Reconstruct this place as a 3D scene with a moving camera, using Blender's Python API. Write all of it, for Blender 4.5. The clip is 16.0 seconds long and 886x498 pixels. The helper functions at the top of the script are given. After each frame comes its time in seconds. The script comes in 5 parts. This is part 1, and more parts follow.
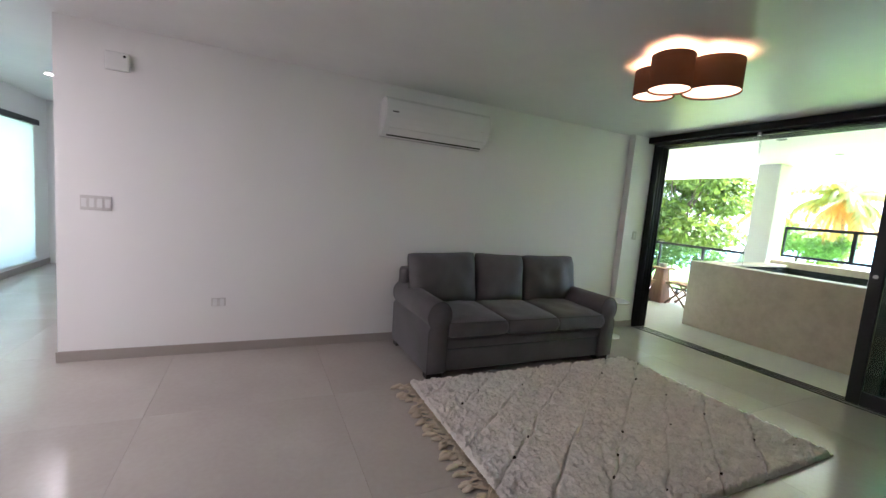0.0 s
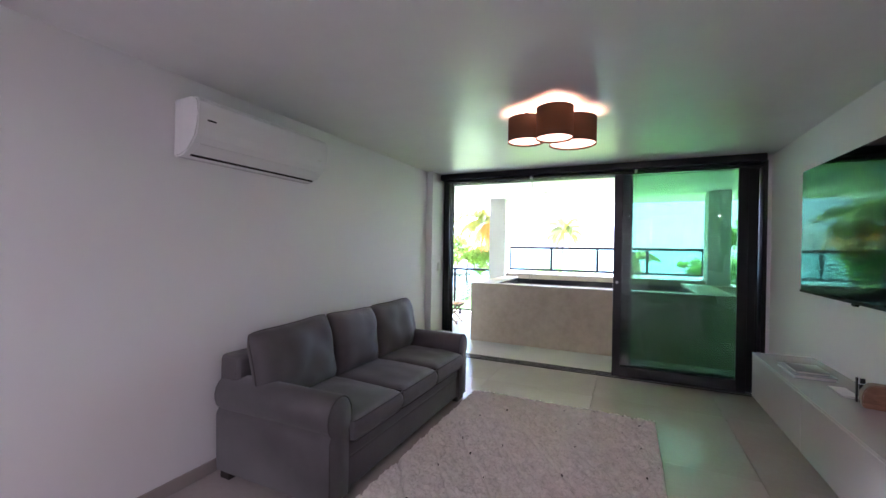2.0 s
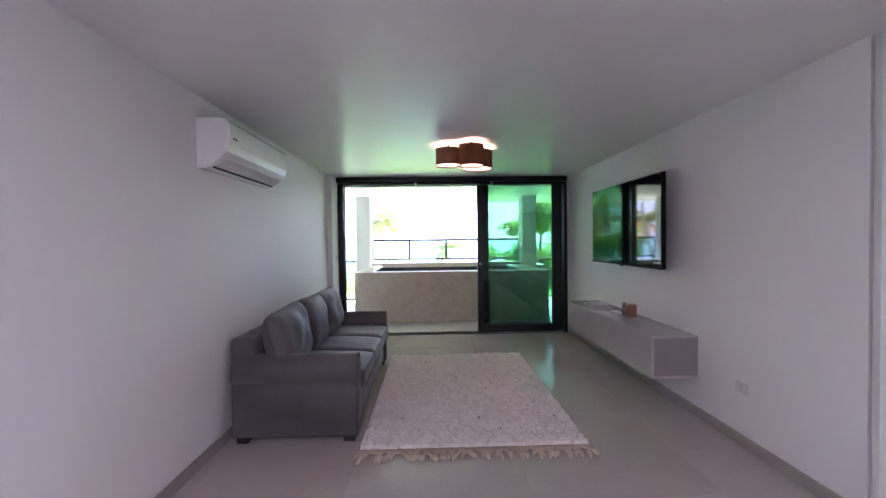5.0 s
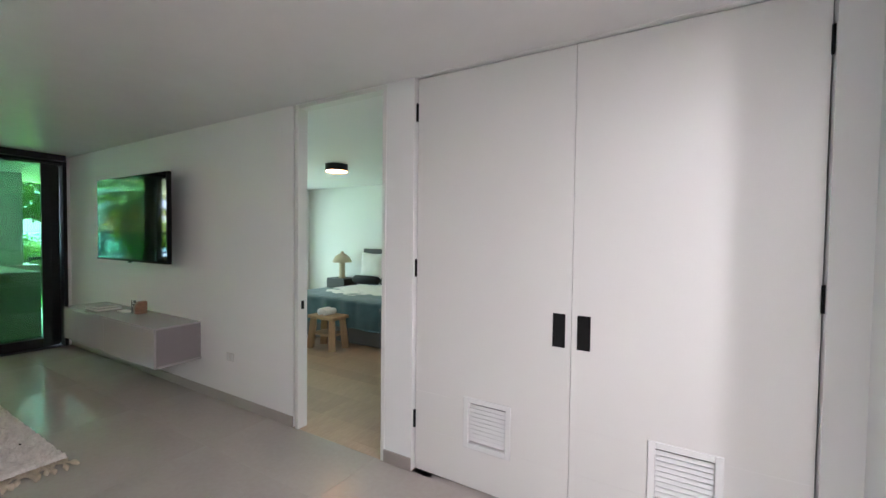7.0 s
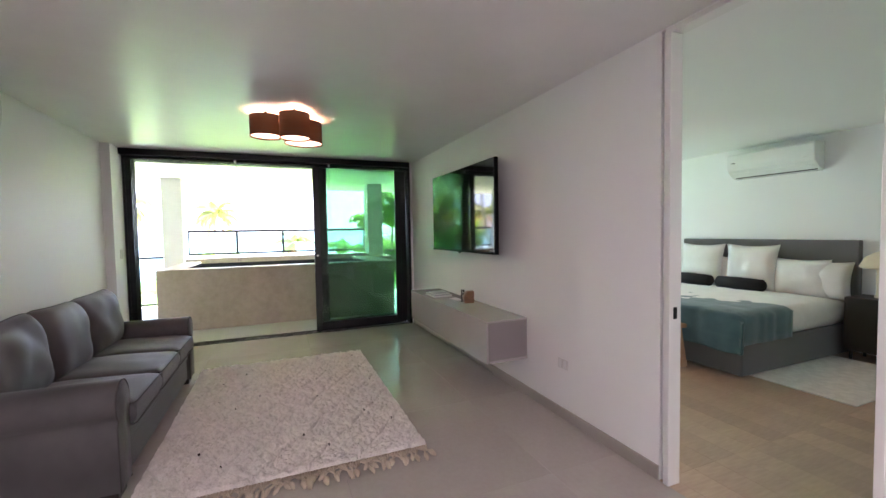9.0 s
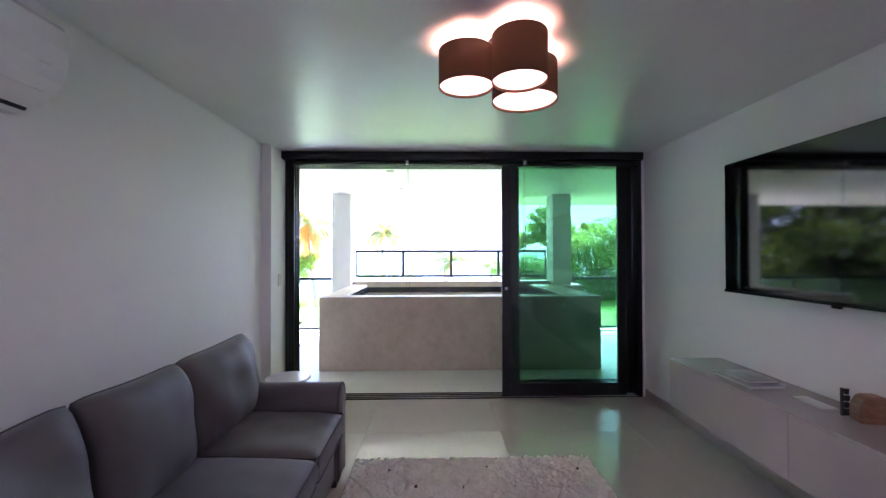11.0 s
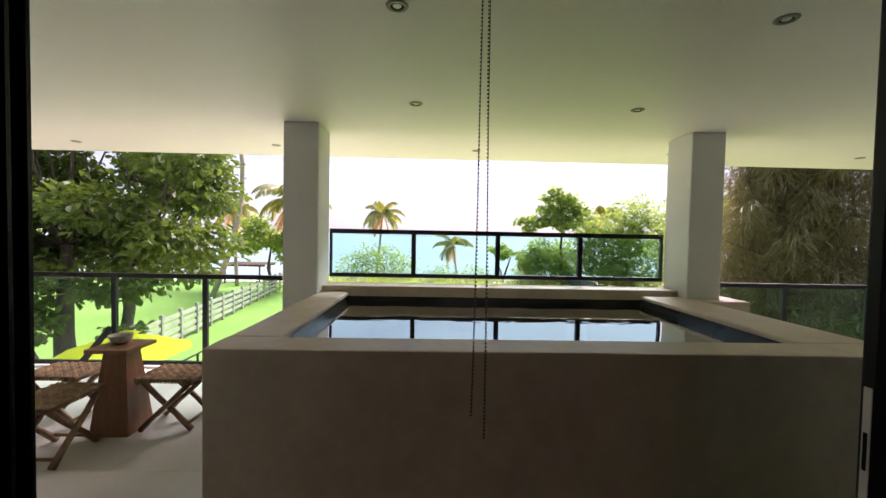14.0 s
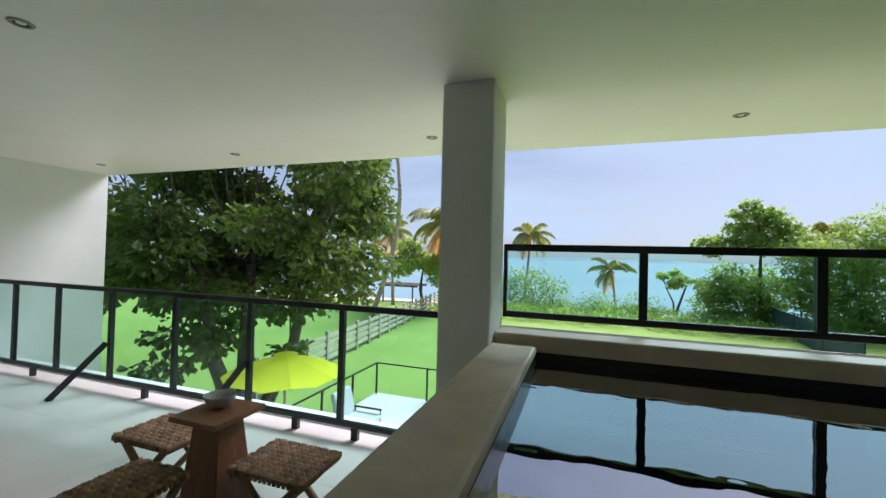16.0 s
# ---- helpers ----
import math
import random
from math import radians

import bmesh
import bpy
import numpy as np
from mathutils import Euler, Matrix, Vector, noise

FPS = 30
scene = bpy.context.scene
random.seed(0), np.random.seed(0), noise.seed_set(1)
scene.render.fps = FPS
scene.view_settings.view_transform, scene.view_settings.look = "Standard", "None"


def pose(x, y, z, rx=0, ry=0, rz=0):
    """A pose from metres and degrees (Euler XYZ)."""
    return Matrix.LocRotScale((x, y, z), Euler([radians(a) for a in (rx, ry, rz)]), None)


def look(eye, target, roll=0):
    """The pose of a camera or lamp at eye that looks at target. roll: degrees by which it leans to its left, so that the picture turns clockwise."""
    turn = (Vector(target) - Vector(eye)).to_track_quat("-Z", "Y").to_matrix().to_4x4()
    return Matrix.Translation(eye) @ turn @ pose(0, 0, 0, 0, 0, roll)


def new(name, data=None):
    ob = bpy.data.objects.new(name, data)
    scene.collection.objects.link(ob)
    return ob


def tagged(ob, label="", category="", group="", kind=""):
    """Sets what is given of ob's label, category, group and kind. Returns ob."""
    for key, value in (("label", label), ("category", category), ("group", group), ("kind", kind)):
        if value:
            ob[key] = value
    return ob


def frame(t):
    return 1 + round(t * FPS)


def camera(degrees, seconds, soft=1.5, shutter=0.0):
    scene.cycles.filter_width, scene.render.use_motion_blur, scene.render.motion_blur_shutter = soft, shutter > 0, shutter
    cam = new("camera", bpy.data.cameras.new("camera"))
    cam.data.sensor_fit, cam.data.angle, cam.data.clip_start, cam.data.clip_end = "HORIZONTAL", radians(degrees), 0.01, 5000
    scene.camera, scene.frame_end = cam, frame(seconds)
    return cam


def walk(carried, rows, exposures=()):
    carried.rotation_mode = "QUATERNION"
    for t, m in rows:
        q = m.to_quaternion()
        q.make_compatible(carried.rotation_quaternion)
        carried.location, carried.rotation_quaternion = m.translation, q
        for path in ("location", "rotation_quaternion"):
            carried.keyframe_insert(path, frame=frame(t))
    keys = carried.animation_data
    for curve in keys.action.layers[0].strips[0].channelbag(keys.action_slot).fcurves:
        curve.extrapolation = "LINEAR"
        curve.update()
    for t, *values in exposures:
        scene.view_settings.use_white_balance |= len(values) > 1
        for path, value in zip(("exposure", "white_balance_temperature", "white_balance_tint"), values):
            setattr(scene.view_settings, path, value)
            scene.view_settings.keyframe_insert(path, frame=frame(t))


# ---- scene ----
cam = camera(95.8, 16.0)
PATH = [
    (0, (-0.06, -0.121, 1.503), (0.788, 1.678, 1.292), 4.8),
    (0.5, (-0.217, 0.331, 1.495), (0.962, 1.941, 1.36), 4.2),
    (1, (-0.273, 0.754, 1.526), (1.183, 2.123, 1.452), 3.0),
    (1.5, (-0.334, 1.039, 1.569), (1.335, 2.141, 1.536), 1.7),
    (2, (-0.55, 1.325, 1.602), (1.266, 2.164, 1.595), 0.9),
    (2.5, (-0.835, 1.442, 1.567), (1.072, 2.046, 1.587), 0.5),
    (3, (-1.148, 1.542, 1.603), (0.804, 1.98, 1.629), 0.6),
    (5.5, (-1.996, 2.325, 1.606), (-0.043, 1.9, 1.536), -0.6),
    (6, (-2.111, 2.249, 1.601), (-0.367, 1.273, 1.513), 0.0),
    (6.5, (-2.336, 2.148, 1.598), (-0.981, 0.678, 1.52), 0.7),
    (7, (-2.55, 2.132, 1.613), (-1.536, 0.41, 1.553), 0.7),
    (7.5, (-2.621, 2.093, 1.635), (-1.761, 0.289, 1.564), 0.9),
    (8, (-2.416, 2.093, 1.597), (-1.276, 0.454, 1.477), 1.0),
    (8.5, (-2.035, 2.081, 1.599), (-0.482, 0.828, 1.47), 0.2),
    (9, (-1.503, 1.997, 1.534), (0.346, 1.239, 1.448), -1.0),
    (9.5, (-1.019, 2.092, 1.59), (0.942, 1.698, 1.554), -1.2),
    (10, (-0.524, 2.119, 1.601), (1.468, 1.934, 1.604), -1.3),
    (12.5, (2.29, 2.444, 1.573), (4.29, 2.481, 1.557), 0.7),
    (13, (2.877, 2.459, 1.617), (4.875, 2.511, 1.546), 1.0),
    (13.5, (3.411, 2.543, 1.62), (5.409, 2.56, 1.534), 1.2),
    (14, (3.959, 2.638, 1.595), (5.958, 2.586, 1.53), 1.1),
    (14.5, (4.452, 2.759, 1.575), (6.45, 2.679, 1.556), 1.0),
    (15, (4.825, 2.893, 1.585), (6.825, 2.893, 1.606), 1.1),
    (15.5, (5.179, 3.027, 1.587), (7.167, 3.242, 1.612), 1.2),
    (16, (5.495, 3.247, 1.554), (7.385, 3.898, 1.589), 1.5),
]
EXPOSURES = [(0.0, 3.95, 5700, 25), (1.5, 4.0, 5600, 38), (3.0, 4.0, 5300, 42), (5.5, 3.95, 5500, 42), (6.0, 3.85, 5650, 35), (7.0, 4.0, 5700, 20), (8.0, 4.1, 5750, 24), (9.0, 4.3, 5950, 36), (10.0, 4.05, 5300, 44), (12.5, 3.15, 5800, 56), (13.0, 2.35, 6600, 55), (14.0, 1.45, 6800, 42), (14.5, 1.08, 6550, 29), (16.0, 0.7, 5900, 24)]
walk(cam, [(t, look(eye, target, roll)) for t, eye, target, roll in PATH], EXPOSURES)

# world, sun
world = bpy.data.worlds.new("sky")
scene.world = world
world.use_nodes = True
wn, wl = world.node_tree.nodes, world.node_tree.links
wn.clear()
SUN_UP, SUN_TURN = radians(47), radians(116)
sky = wn.new("ShaderNodeTexSky")
sky.sky_type, sky.sun_disc, sky.sun_elevation, sky.sun_rotation = "NISHITA", False, SUN_UP, SUN_TURN
sky.air_density, sky.dust_density = 1.0, 1.5
co = wn.new("ShaderNodeTexCoord")
mp = wn.new("ShaderNodeMapping")
mp.inputs["Scale"].default_value = (1.0, 1.0, 3.5)
cl = wn.new("ShaderNodeTexNoise")
cl.inputs["Scale"].default_value, cl.inputs["Detail"].default_value, cl.inputs["Roughness"].default_value = 2.2, 7, 0.55
cr = wn.new("ShaderNodeValToRGB")
cr.color_ramp.elements[0].position, cr.color_ramp.elements[0].color = 0.36, (0.32, 0.32, 0.32, 1)
cr.color_ramp.elements[1].position, cr.color_ramp.elements[1].color = 0.62, (0.95, 0.95, 0.95, 1)
mx = wn.new("ShaderNodeMix")
mx.data_type = "RGBA"
mx.inputs["B"].default_value = (6.9, 8.8, 10.1, 1)
bg = wn.new("ShaderNodeBackground")
bg.inputs["Strength"].default_value = 0.052
wo = wn.new("ShaderNodeOutputWorld")
wl.new(co.outputs["Generated"], mp.inputs["Vector"])
wl.new(mp.outputs["Vector"], cl.inputs["Vector"])
wl.new(cl.outputs["Fac"], cr.inputs["Fac"])
wl.new(cr.outputs["Color"], mx.inputs["Factor"])
wl.new(sky.outputs["Color"], mx.inputs["A"])
wl.new(mx.outputs["Result"], bg.inputs["Color"])
wl.new(bg.outputs["Background"], wo.inputs["Surface"])

sun = new("sun", bpy.data.lights.new("sun", "SUN"))
sun.data.energy, sun.data.angle, sun.data.color = 4.9, radians(32), (1.0, 0.97, 0.93)
d = Vector((math.sin(SUN_TURN) * math.cos(SUN_UP), math.cos(SUN_TURN) * math.cos(SUN_UP), math.sin(SUN_UP)))
sun.matrix_world = look(d * 50, (0, 0, 0))


def point_lamp(name, at, watts, colour, radius=0.04):
    lamp = new(name, bpy.data.lights.new(name, "POINT"))
    lamp.data.energy, lamp.data.color, lamp.data.shadow_soft_size = watts, colour, radius
    lamp.location = at


def opening_lamp(name, at, target, w, h, watts, colour):
    lamp = new(name, bpy.data.lights.new(name, "AREA"))
    lamp.data.shape, lamp.data.size, lamp.data.size_y = "RECTANGLE", w, h
    lamp.data.energy, lamp.data.color = watts, colour
    lamp.matrix_world = look(at, target)


opening_lamp("hall_window_light", (-3.36, 6.75, 1.28), (0, 6.75, 1.28), 3.05, 1.9, 4.2, (0.96, 0.98, 1.0))
opening_lamp("bedroom_window_light", (5.13, -2.28, 1.24), (0, -2.28, 1.24), 3.4, 2.2, 3.6, (0.86, 1.0, 0.86))


def down_lamp(name, at, watts):
    """A recessed downlight: a small disc that shines down."""
    lamp = new(name, bpy.data.lights.new(name, "AREA"))
    lamp.data.shape, lamp.data.size = "DISK", 0.09
    lamp.data.energy, lamp.data.color = watts, (1.0, 0.92, 0.82)
    lamp.location = at



WARM = (1.0, 0.49, 0.23)


# materials
def mat(name, a, b=None, rough=0.6, metal=0.0, big=1.5, fine=60.0, bump=0.15, depth=0.002, spec=0.5, stretch=(1, 1, 1), vary=0.0, mixing=0.25, rvary=0.08, sheen=0.0, coat=0.0):
    m = bpy.data.materials.new(name)
    m.use_nodes = True
    n, l = m.node_tree.nodes, m.node_tree.links
    p = n["Principled BSDF"]
    b = b or tuple(c * 0.86 for c in a)
    tc = n.new("ShaderNodeTexCoord")
    mapping = n.new("ShaderNodeMapping")
    mapping.inputs["Scale"].default_value = stretch
    l.new(tc.outputs["Object"], mapping.inputs["Vector"])
    n1 = n.new("ShaderNodeTexNoise")
    n1.inputs["Scale"].default_value, n1.inputs["Detail"].default_value = big, 5
    n2 = n.new("ShaderNodeTexNoise")
    n2.inputs["Scale"].default_value, n2.inputs["Detail"].default_value = fine, 4
    l.new(mapping.outputs["Vector"], n1.inputs["Vector"])
    l.new(mapping.outputs["Vector"], n2.inputs["Vector"])
    addn = n.new("ShaderNodeMix")
    addn.data_type = "FLOAT"
    addn.inputs["Factor"].default_value = mixing
    l.new(n1.outputs["Fac"], addn.inputs["A"])
    l.new(n2.outputs["Fac"], addn.inputs["B"])
    ramp = n.new("ShaderNodeValToRGB")
    ramp.color_ramp.elements[0].position, ramp.color_ramp.elements[1].position = 0.36, 0.64
    ramp.color_ramp.elements[0].color, ramp.color_ramp.elements[1].color = (*b, 1), (*a, 1)
    l.new(addn.outputs["Result"], ramp.inputs["Fac"])
    out = ramp.outputs["Color"]
    if vary:
        info = n.new("ShaderNodeObjectInfo")
        geo = n.new("ShaderNodeNewGeometry")
        ad = n.new("ShaderNodeMath")
        ad.operation = "ADD"
        l.new(info.outputs["Random"], ad.inputs[0])
        l.new(geo.outputs["Random Per Island"], ad.inputs[1])
        fr = n.new("ShaderNodeMath")
        fr.operation = "FRACT"
        l.new(ad.outputs[0], fr.inputs[0])
        mr = n.new("ShaderNodeMapRange")
        mr.inputs["To Min"].default_value, mr.inputs["To Max"].default_value = 1 - vary, 1 + vary
        l.new(fr.outputs[0], mr.inputs["Value"])
        hs = n.new("ShaderNodeHueSaturation")
        l.new(mr.outputs["Result"], hs.inputs["Value"])
        l.new(out, hs.inputs["Color"])
        out = hs.outputs["Color"]
    l.new(out, p.inputs["Base Color"])
    rr = n.new("ShaderNodeMapRange")
    rr.inputs["To Min"].default_value, rr.inputs["To Max"].default_value = max(0.02, rough - rvary), min(1, rough + rvary)
    l.new(n1.outputs["Fac"], rr.inputs["Value"])
    l.new(rr.outputs["Result"], p.inputs["Roughness"])
    p.inputs["Metallic"].default_value = metal
    p.inputs["Specular IOR Level"].default_value = spec
    p.inputs["Sheen Weight"].default_value = sheen
    p.inputs["Coat Weight"].default_value = coat
    bp = n.new("ShaderNodeBump")
    bp.inputs["Strength"].default_value, bp.inputs["Distance"].default_value = bump, depth
    l.new(n2.outputs["Fac"], bp.inputs["Height"])
    l.new(bp.outputs["Normal"], p.inputs["Normal"])
    return m


def glow(name, colour, strength):
    m = bpy.data.materials.new(name)
    m.use_nodes = True
    p = m.node_tree.nodes["Principled BSDF"]
    p.inputs["Base Color"].default_value = (0.9, 0.85, 0.8, 1)
    p.inputs["Emission Color"].default_value = (*colour, 1)
    p.inputs["Emission Strength"].default_value = strength
    return m


def glass(name, tint, ior=1.45, rough=0.0, wave=0.0, scale=3.0, power=4.5):
    m = bpy.data.materials.new(name)
    m.use_nodes = True
    n, l = m.node_tree.nodes, m.node_tree.links
    n.clear()
    tr, gl = n.new("ShaderNodeBsdfTransparent"), n.new("ShaderNodeBsdfGlossy")
    tr.inputs["Color"].default_value = (*tint, 1)
    gl.inputs["Roughness"].default_value = rough
    fr, ms, out = n.new("ShaderNodeLayerWeight"), n.new("ShaderNodeMixShader"), n.new("ShaderNodeOutputMaterial")
    pw, mr = n.new("ShaderNodeMath"), n.new("ShaderNodeMapRange")
    pw.operation, pw.inputs[1].default_value = "POWER", power
    mr.inputs["To Min"].default_value = ((ior - 1) / (ior + 1)) ** 2
    fr.inputs["Blend"].default_value = 0.5
    l.new(fr.outputs["Facing"], pw.inputs[0])
    l.new(pw.outputs[0], mr.inputs["Value"])
    l.new(mr.outputs["Result"], ms.inputs[0])
    l.new(tr.outputs[0], ms.inputs[1])
    l.new(gl.outputs[0], ms.inputs[2])
    l.new(ms.outputs[0], out.inputs[0])
    if wave:
        tc, mp_, ns, bp = n.new("ShaderNodeTexCoord"), n.new("ShaderNodeMapping"), n.new("ShaderNodeTexNoise"), n.new("ShaderNodeBump")
        mp_.inputs["Scale"].default_value = (1.0, 0.55, 1)
        ns.inputs["Scale"].default_value, ns.inputs["Detail"].default_value = scale, 2
        bp.inputs["Strength"].default_value, bp.inputs["Distance"].default_value = 1.0, wave
        l.new(tc.outputs["Object"], mp_.inputs["Vector"])
        l.new(mp_.outputs["Vector"], ns.inputs["Vector"])
        l.new(ns.outputs["Fac"], bp.inputs["Height"])
        l.new(bp.outputs["Normal"], gl.inputs["Normal"])
        l.new(bp.outputs["Normal"], fr.inputs["Normal"])
    return m


def see_through(name, colour, share):
    """Thin fabric that lets part of the light through."""
    m = mat(name, colour, rough=0.9, fine=400, bump=0.3, depth=0.001, spec=0.1)
    n, l = m.node_tree.nodes, m.node_tree.links
    out = n["Material Output"]
    t, ms = n.new("ShaderNodeBsdfTranslucent"), n.new("ShaderNodeMixShader")
    t.inputs["Color"].default_value = (*colour, 1)
    ms.inputs[0].default_value = share
    l.new(n["Principled BSDF"].outputs[0], ms.inputs[1])
    l.new(t.outputs[0], ms.inputs[2])
    l.new(ms.outputs[0], out.inputs[0])
    return m


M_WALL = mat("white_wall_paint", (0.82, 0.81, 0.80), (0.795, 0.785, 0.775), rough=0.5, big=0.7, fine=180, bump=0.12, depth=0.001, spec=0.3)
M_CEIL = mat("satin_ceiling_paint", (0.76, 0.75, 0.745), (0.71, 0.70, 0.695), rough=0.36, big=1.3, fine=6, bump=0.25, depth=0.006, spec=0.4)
M_OUTWALL = mat("outdoor_white_paint", (0.76, 0.76, 0.74), (0.68, 0.68, 0.66), rough=0.6, big=1.1, fine=40, bump=0.35, depth=0.004, spec=0.3)
M_OUTCEIL = mat("terrace_ceiling_paint", (0.86, 0.79, 0.76), (0.82, 0.75, 0.72), rough=0.45, big=0.8, fine=12, bump=0.2, depth=0.004, spec=0.35)
M_TILE = mat("greige_porcelain", (0.47, 0.43, 0.395), (0.41, 0.37, 0.335), rough=0.2, big=1.2, fine=30, bump=0.05, depth=0.001, spec=0.5, vary=0.01)
M_TILE_OUT = mat("terrace_porcelain", (0.56, 0.53, 0.49), (0.48, 0.46, 0.42), rough=0.3, big=1.0, fine=30, bump=0.08, depth=0.001, vary=0.03)
M_GROUT = mat("grout", (0.40, 0.36, 0.325), rough=0.9)
M_BASE = mat("baseboard_porcelain", (0.36, 0.32, 0.29), (0.32, 0.285, 0.26), rough=0.35, big=2, fine=50, bump=0.05)
M_OAK_TILE = mat("warm_wood_tile", (0.47, 0.33, 0.235), (0.38, 0.26, 0.18), rough=0.35, big=1.2, fine=9, stretch=(6, 1, 1), vary=0.1, mixing=0.5)
M_CONCRETE = mat("beige_microcement", (0.58, 0.475, 0.375), (0.46, 0.365, 0.28), rough=0.5, big=2.6, fine=12, bump=0.2, depth=0.003, mixing=0.4)
M_BLACK = mat("black_aluminium", (0.012, 0.012, 0.014), (0.008, 0.008, 0.009), rough=0.35, metal=0.3, fine=200, bump=0.05)
M_RAIL = mat("black_railing_paint", (0.014, 0.014, 0.015), (0.009, 0.009, 0.009), rough=0.4, fine=120, bump=0.1)
M_SOFA = mat("grey_sofa_fabric", (0.088, 0.082, 0.082), (0.068, 0.063, 0.063), rough=0.6, big=7, fine=420, bump=0.4, depth=0.002, spec=0.5, sheen=0.15, rvary=0.03)
M_SOFA_SEAM = mat("sofa_piping", (0.07, 0.065, 0.064), rough=0.8, fine=300)
M_DARKWOOD = mat("dark_wood", (0.02, 0.015, 0.012), rough=0.4, fine=40, stretch=(1, 1, 8))
M_RUG = mat("cream_wool", (0.87, 0.83, 0.78), (0.70, 0.66, 0.615), rough=1.0, big=14, fine=95, bump=1.0, depth=0.012, spec=0.05, mixing=0.45)
M_RUGDARK = mat("dark_wool_knot", (0.05, 0.04, 0.035), rough=1.0)
M_FRINGE = mat("cream_fringe", (0.62, 0.54, 0.42), (0.48, 0.4, 0.3), rough=1.0, fine=200)
M_PLASTIC = mat("white_plastic", (0.80, 0.80, 0.79), (0.77, 0.77, 0.76), rough=0.22, fine=30, bump=0.02, coat=0.3)
M_PLATE = mat("white_switch_plastic", (0.66, 0.64, 0.62), rough=0.4, fine=30, bump=0.02)
# black of pulls, hinges and slots, also painted shade in the closet gaps
M_SLOT = mat("black_fittings_and_gap_shade", (0.008, 0.008, 0.008), rough=0.7, spec=0.2)
M_DOOR = mat("off_white_door_paint", (0.74, 0.725, 0.70), (0.72, 0.705, 0.68), rough=0.4, big=0.8, fine=120, bump=0.06)
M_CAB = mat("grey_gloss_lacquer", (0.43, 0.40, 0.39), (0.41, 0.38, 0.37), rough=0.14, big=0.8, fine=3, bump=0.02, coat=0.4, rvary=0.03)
# carcass and end faces: darker, rougher grey than the top and fronts
M_CABSIDE = mat("cabinet_side_darker_matt_grey", (0.27, 0.24, 0.24), rough=0.5, fine=100, bump=0.05)
M_TV = mat("tv_screen", (0.004, 0.004, 0.004), (0.003, 0.003, 0.003), rough=0.05, bump=0.0, spec=0.9, rvary=0.01)
M_TVCASE = mat("tv_case", (0.004, 0.004, 0.004), spec=0.15, rough=0.5, fine=100)
M_SHADE = see_through("brown_shade_fabric", (0.13, 0.09, 0.062), 0.38)
M_LINER = see_through("cream_shade_liner", (0.75, 0.45, 0.26), 0.2)
M_BULB = glow("warm_diffuser", (1.0, 0.52, 0.27), 0.35)
M_BULB_DIM = glow("warm_diffuser_bedroom", (1.0, 0.45, 0.15), 1.6)
M_SPOTGLOW = glow("downlight_glow", (1.0, 0.9, 0.78), 12.0)
M_STEEL = mat("brushed_steel", (0.45, 0.44, 0.42), rough=0.3, metal=1.0, fine=120, stretch=(1, 1, 12))
M_SPOT = mat("spot_ring", (0.26, 0.255, 0.22), rough=0.45, metal=0.4)
M_DOORGLASS = glass("green_tinted_glass", (0.71, 0.85, 0.785))
M_RAILGLASS = glass("pale_green_glass", (0.80, 0.945, 0.92))
M_WINGLASS = glass("bedroom_glass", (0.86, 0.95, 0.92))
M_WATER = glass("pool_water", (0.25, 0.33, 0.36), ior=1.33, rough=0.0, wave=0.0018, scale=6, power=1.0)
M_DARKTILE = mat("black_pool_mosaic", (0.014, 0.016, 0.018), (0.03, 0.033, 0.035), rough=0.25, fine=40, bump=0.2)
M_CHAIN = mat("bronze_beads", (0.035, 0.025, 0.02), rough=0.4, metal=0.5)
M_MARBLE = mat("white_marble", (0.78, 0.74, 0.73), (0.62, 0.58, 0.58), rough=0.2, big=4, fine=14, bump=0.02)
M_WOODTABLE = mat("red_brown_wood", (0.27, 0.125, 0.06), (0.17, 0.07, 0.032), rough=0.45, big=3, fine=22, stretch=(8, 8, 1), bump=0.2, mixing=0.5)
M_STOOLWOOD = mat("teak_stick", (0.30, 0.18, 0.10), (0.2, 0.115, 0.06), rough=0.55, big=6, fine=50, stretch=(6, 6, 1), bump=0.3)
M_ROPE = mat("woven_rope", (0.33, 0.22, 0.13), (0.17, 0.105, 0.06), rough=0.9, big=20, fine=150, bump=0.8, depth=0.003, vary=0.25)
M_BOWL = mat("grey_speckled_ceramic", (0.42, 0.40, 0.37), (0.26, 0.25, 0.23), rough=0.4, big=20, fine=90, mixing=0.5)
M_BEDGREY = mat("grey_bed_fabric", (0.15, 0.145, 0.145), (0.12, 0.115, 0.115), rough=0.9, fine=300, bump=0.4, sheen=0.2)
M_LINEN = mat("white_linen", (0.80, 0.79, 0.77), (0.74, 0.73, 0.71), rough=0.85, big=6, fine=200, bump=0.3, sheen=0.2)
M_THROW = mat("teal_throw", (0.075, 0.15, 0.17), (0.05, 0.105, 0.12), rough=0.9, big=7, fine=220, bump=0.6, sheen=0.3)
M_BLACKFAB = mat("black_bolster_fabric", (0.008, 0.008, 0.009), rough=0.9, fine=300, bump=0.4)
M_OAK = mat("light_oak", (0.44, 0.27, 0.14), (0.32, 0.185, 0.09), rough=0.5, big=4, fine=24, stretch=(8, 8, 1), bump=0.2, mixing=0.5)
M_LAMPCREAM = mat("cream_plaster_lamp", (0.66, 0.54, 0.38), rough=0.8, fine=90, bump=0.3)
M_BOOK = mat("grey_book_cover", (0.36, 0.38, 0.38), (0.2, 0.22, 0.23), rough=0.4, big=12, fine=40)
M_PAPER = mat("white_paper", (0.75, 0.74, 0.72), rough=0.7)
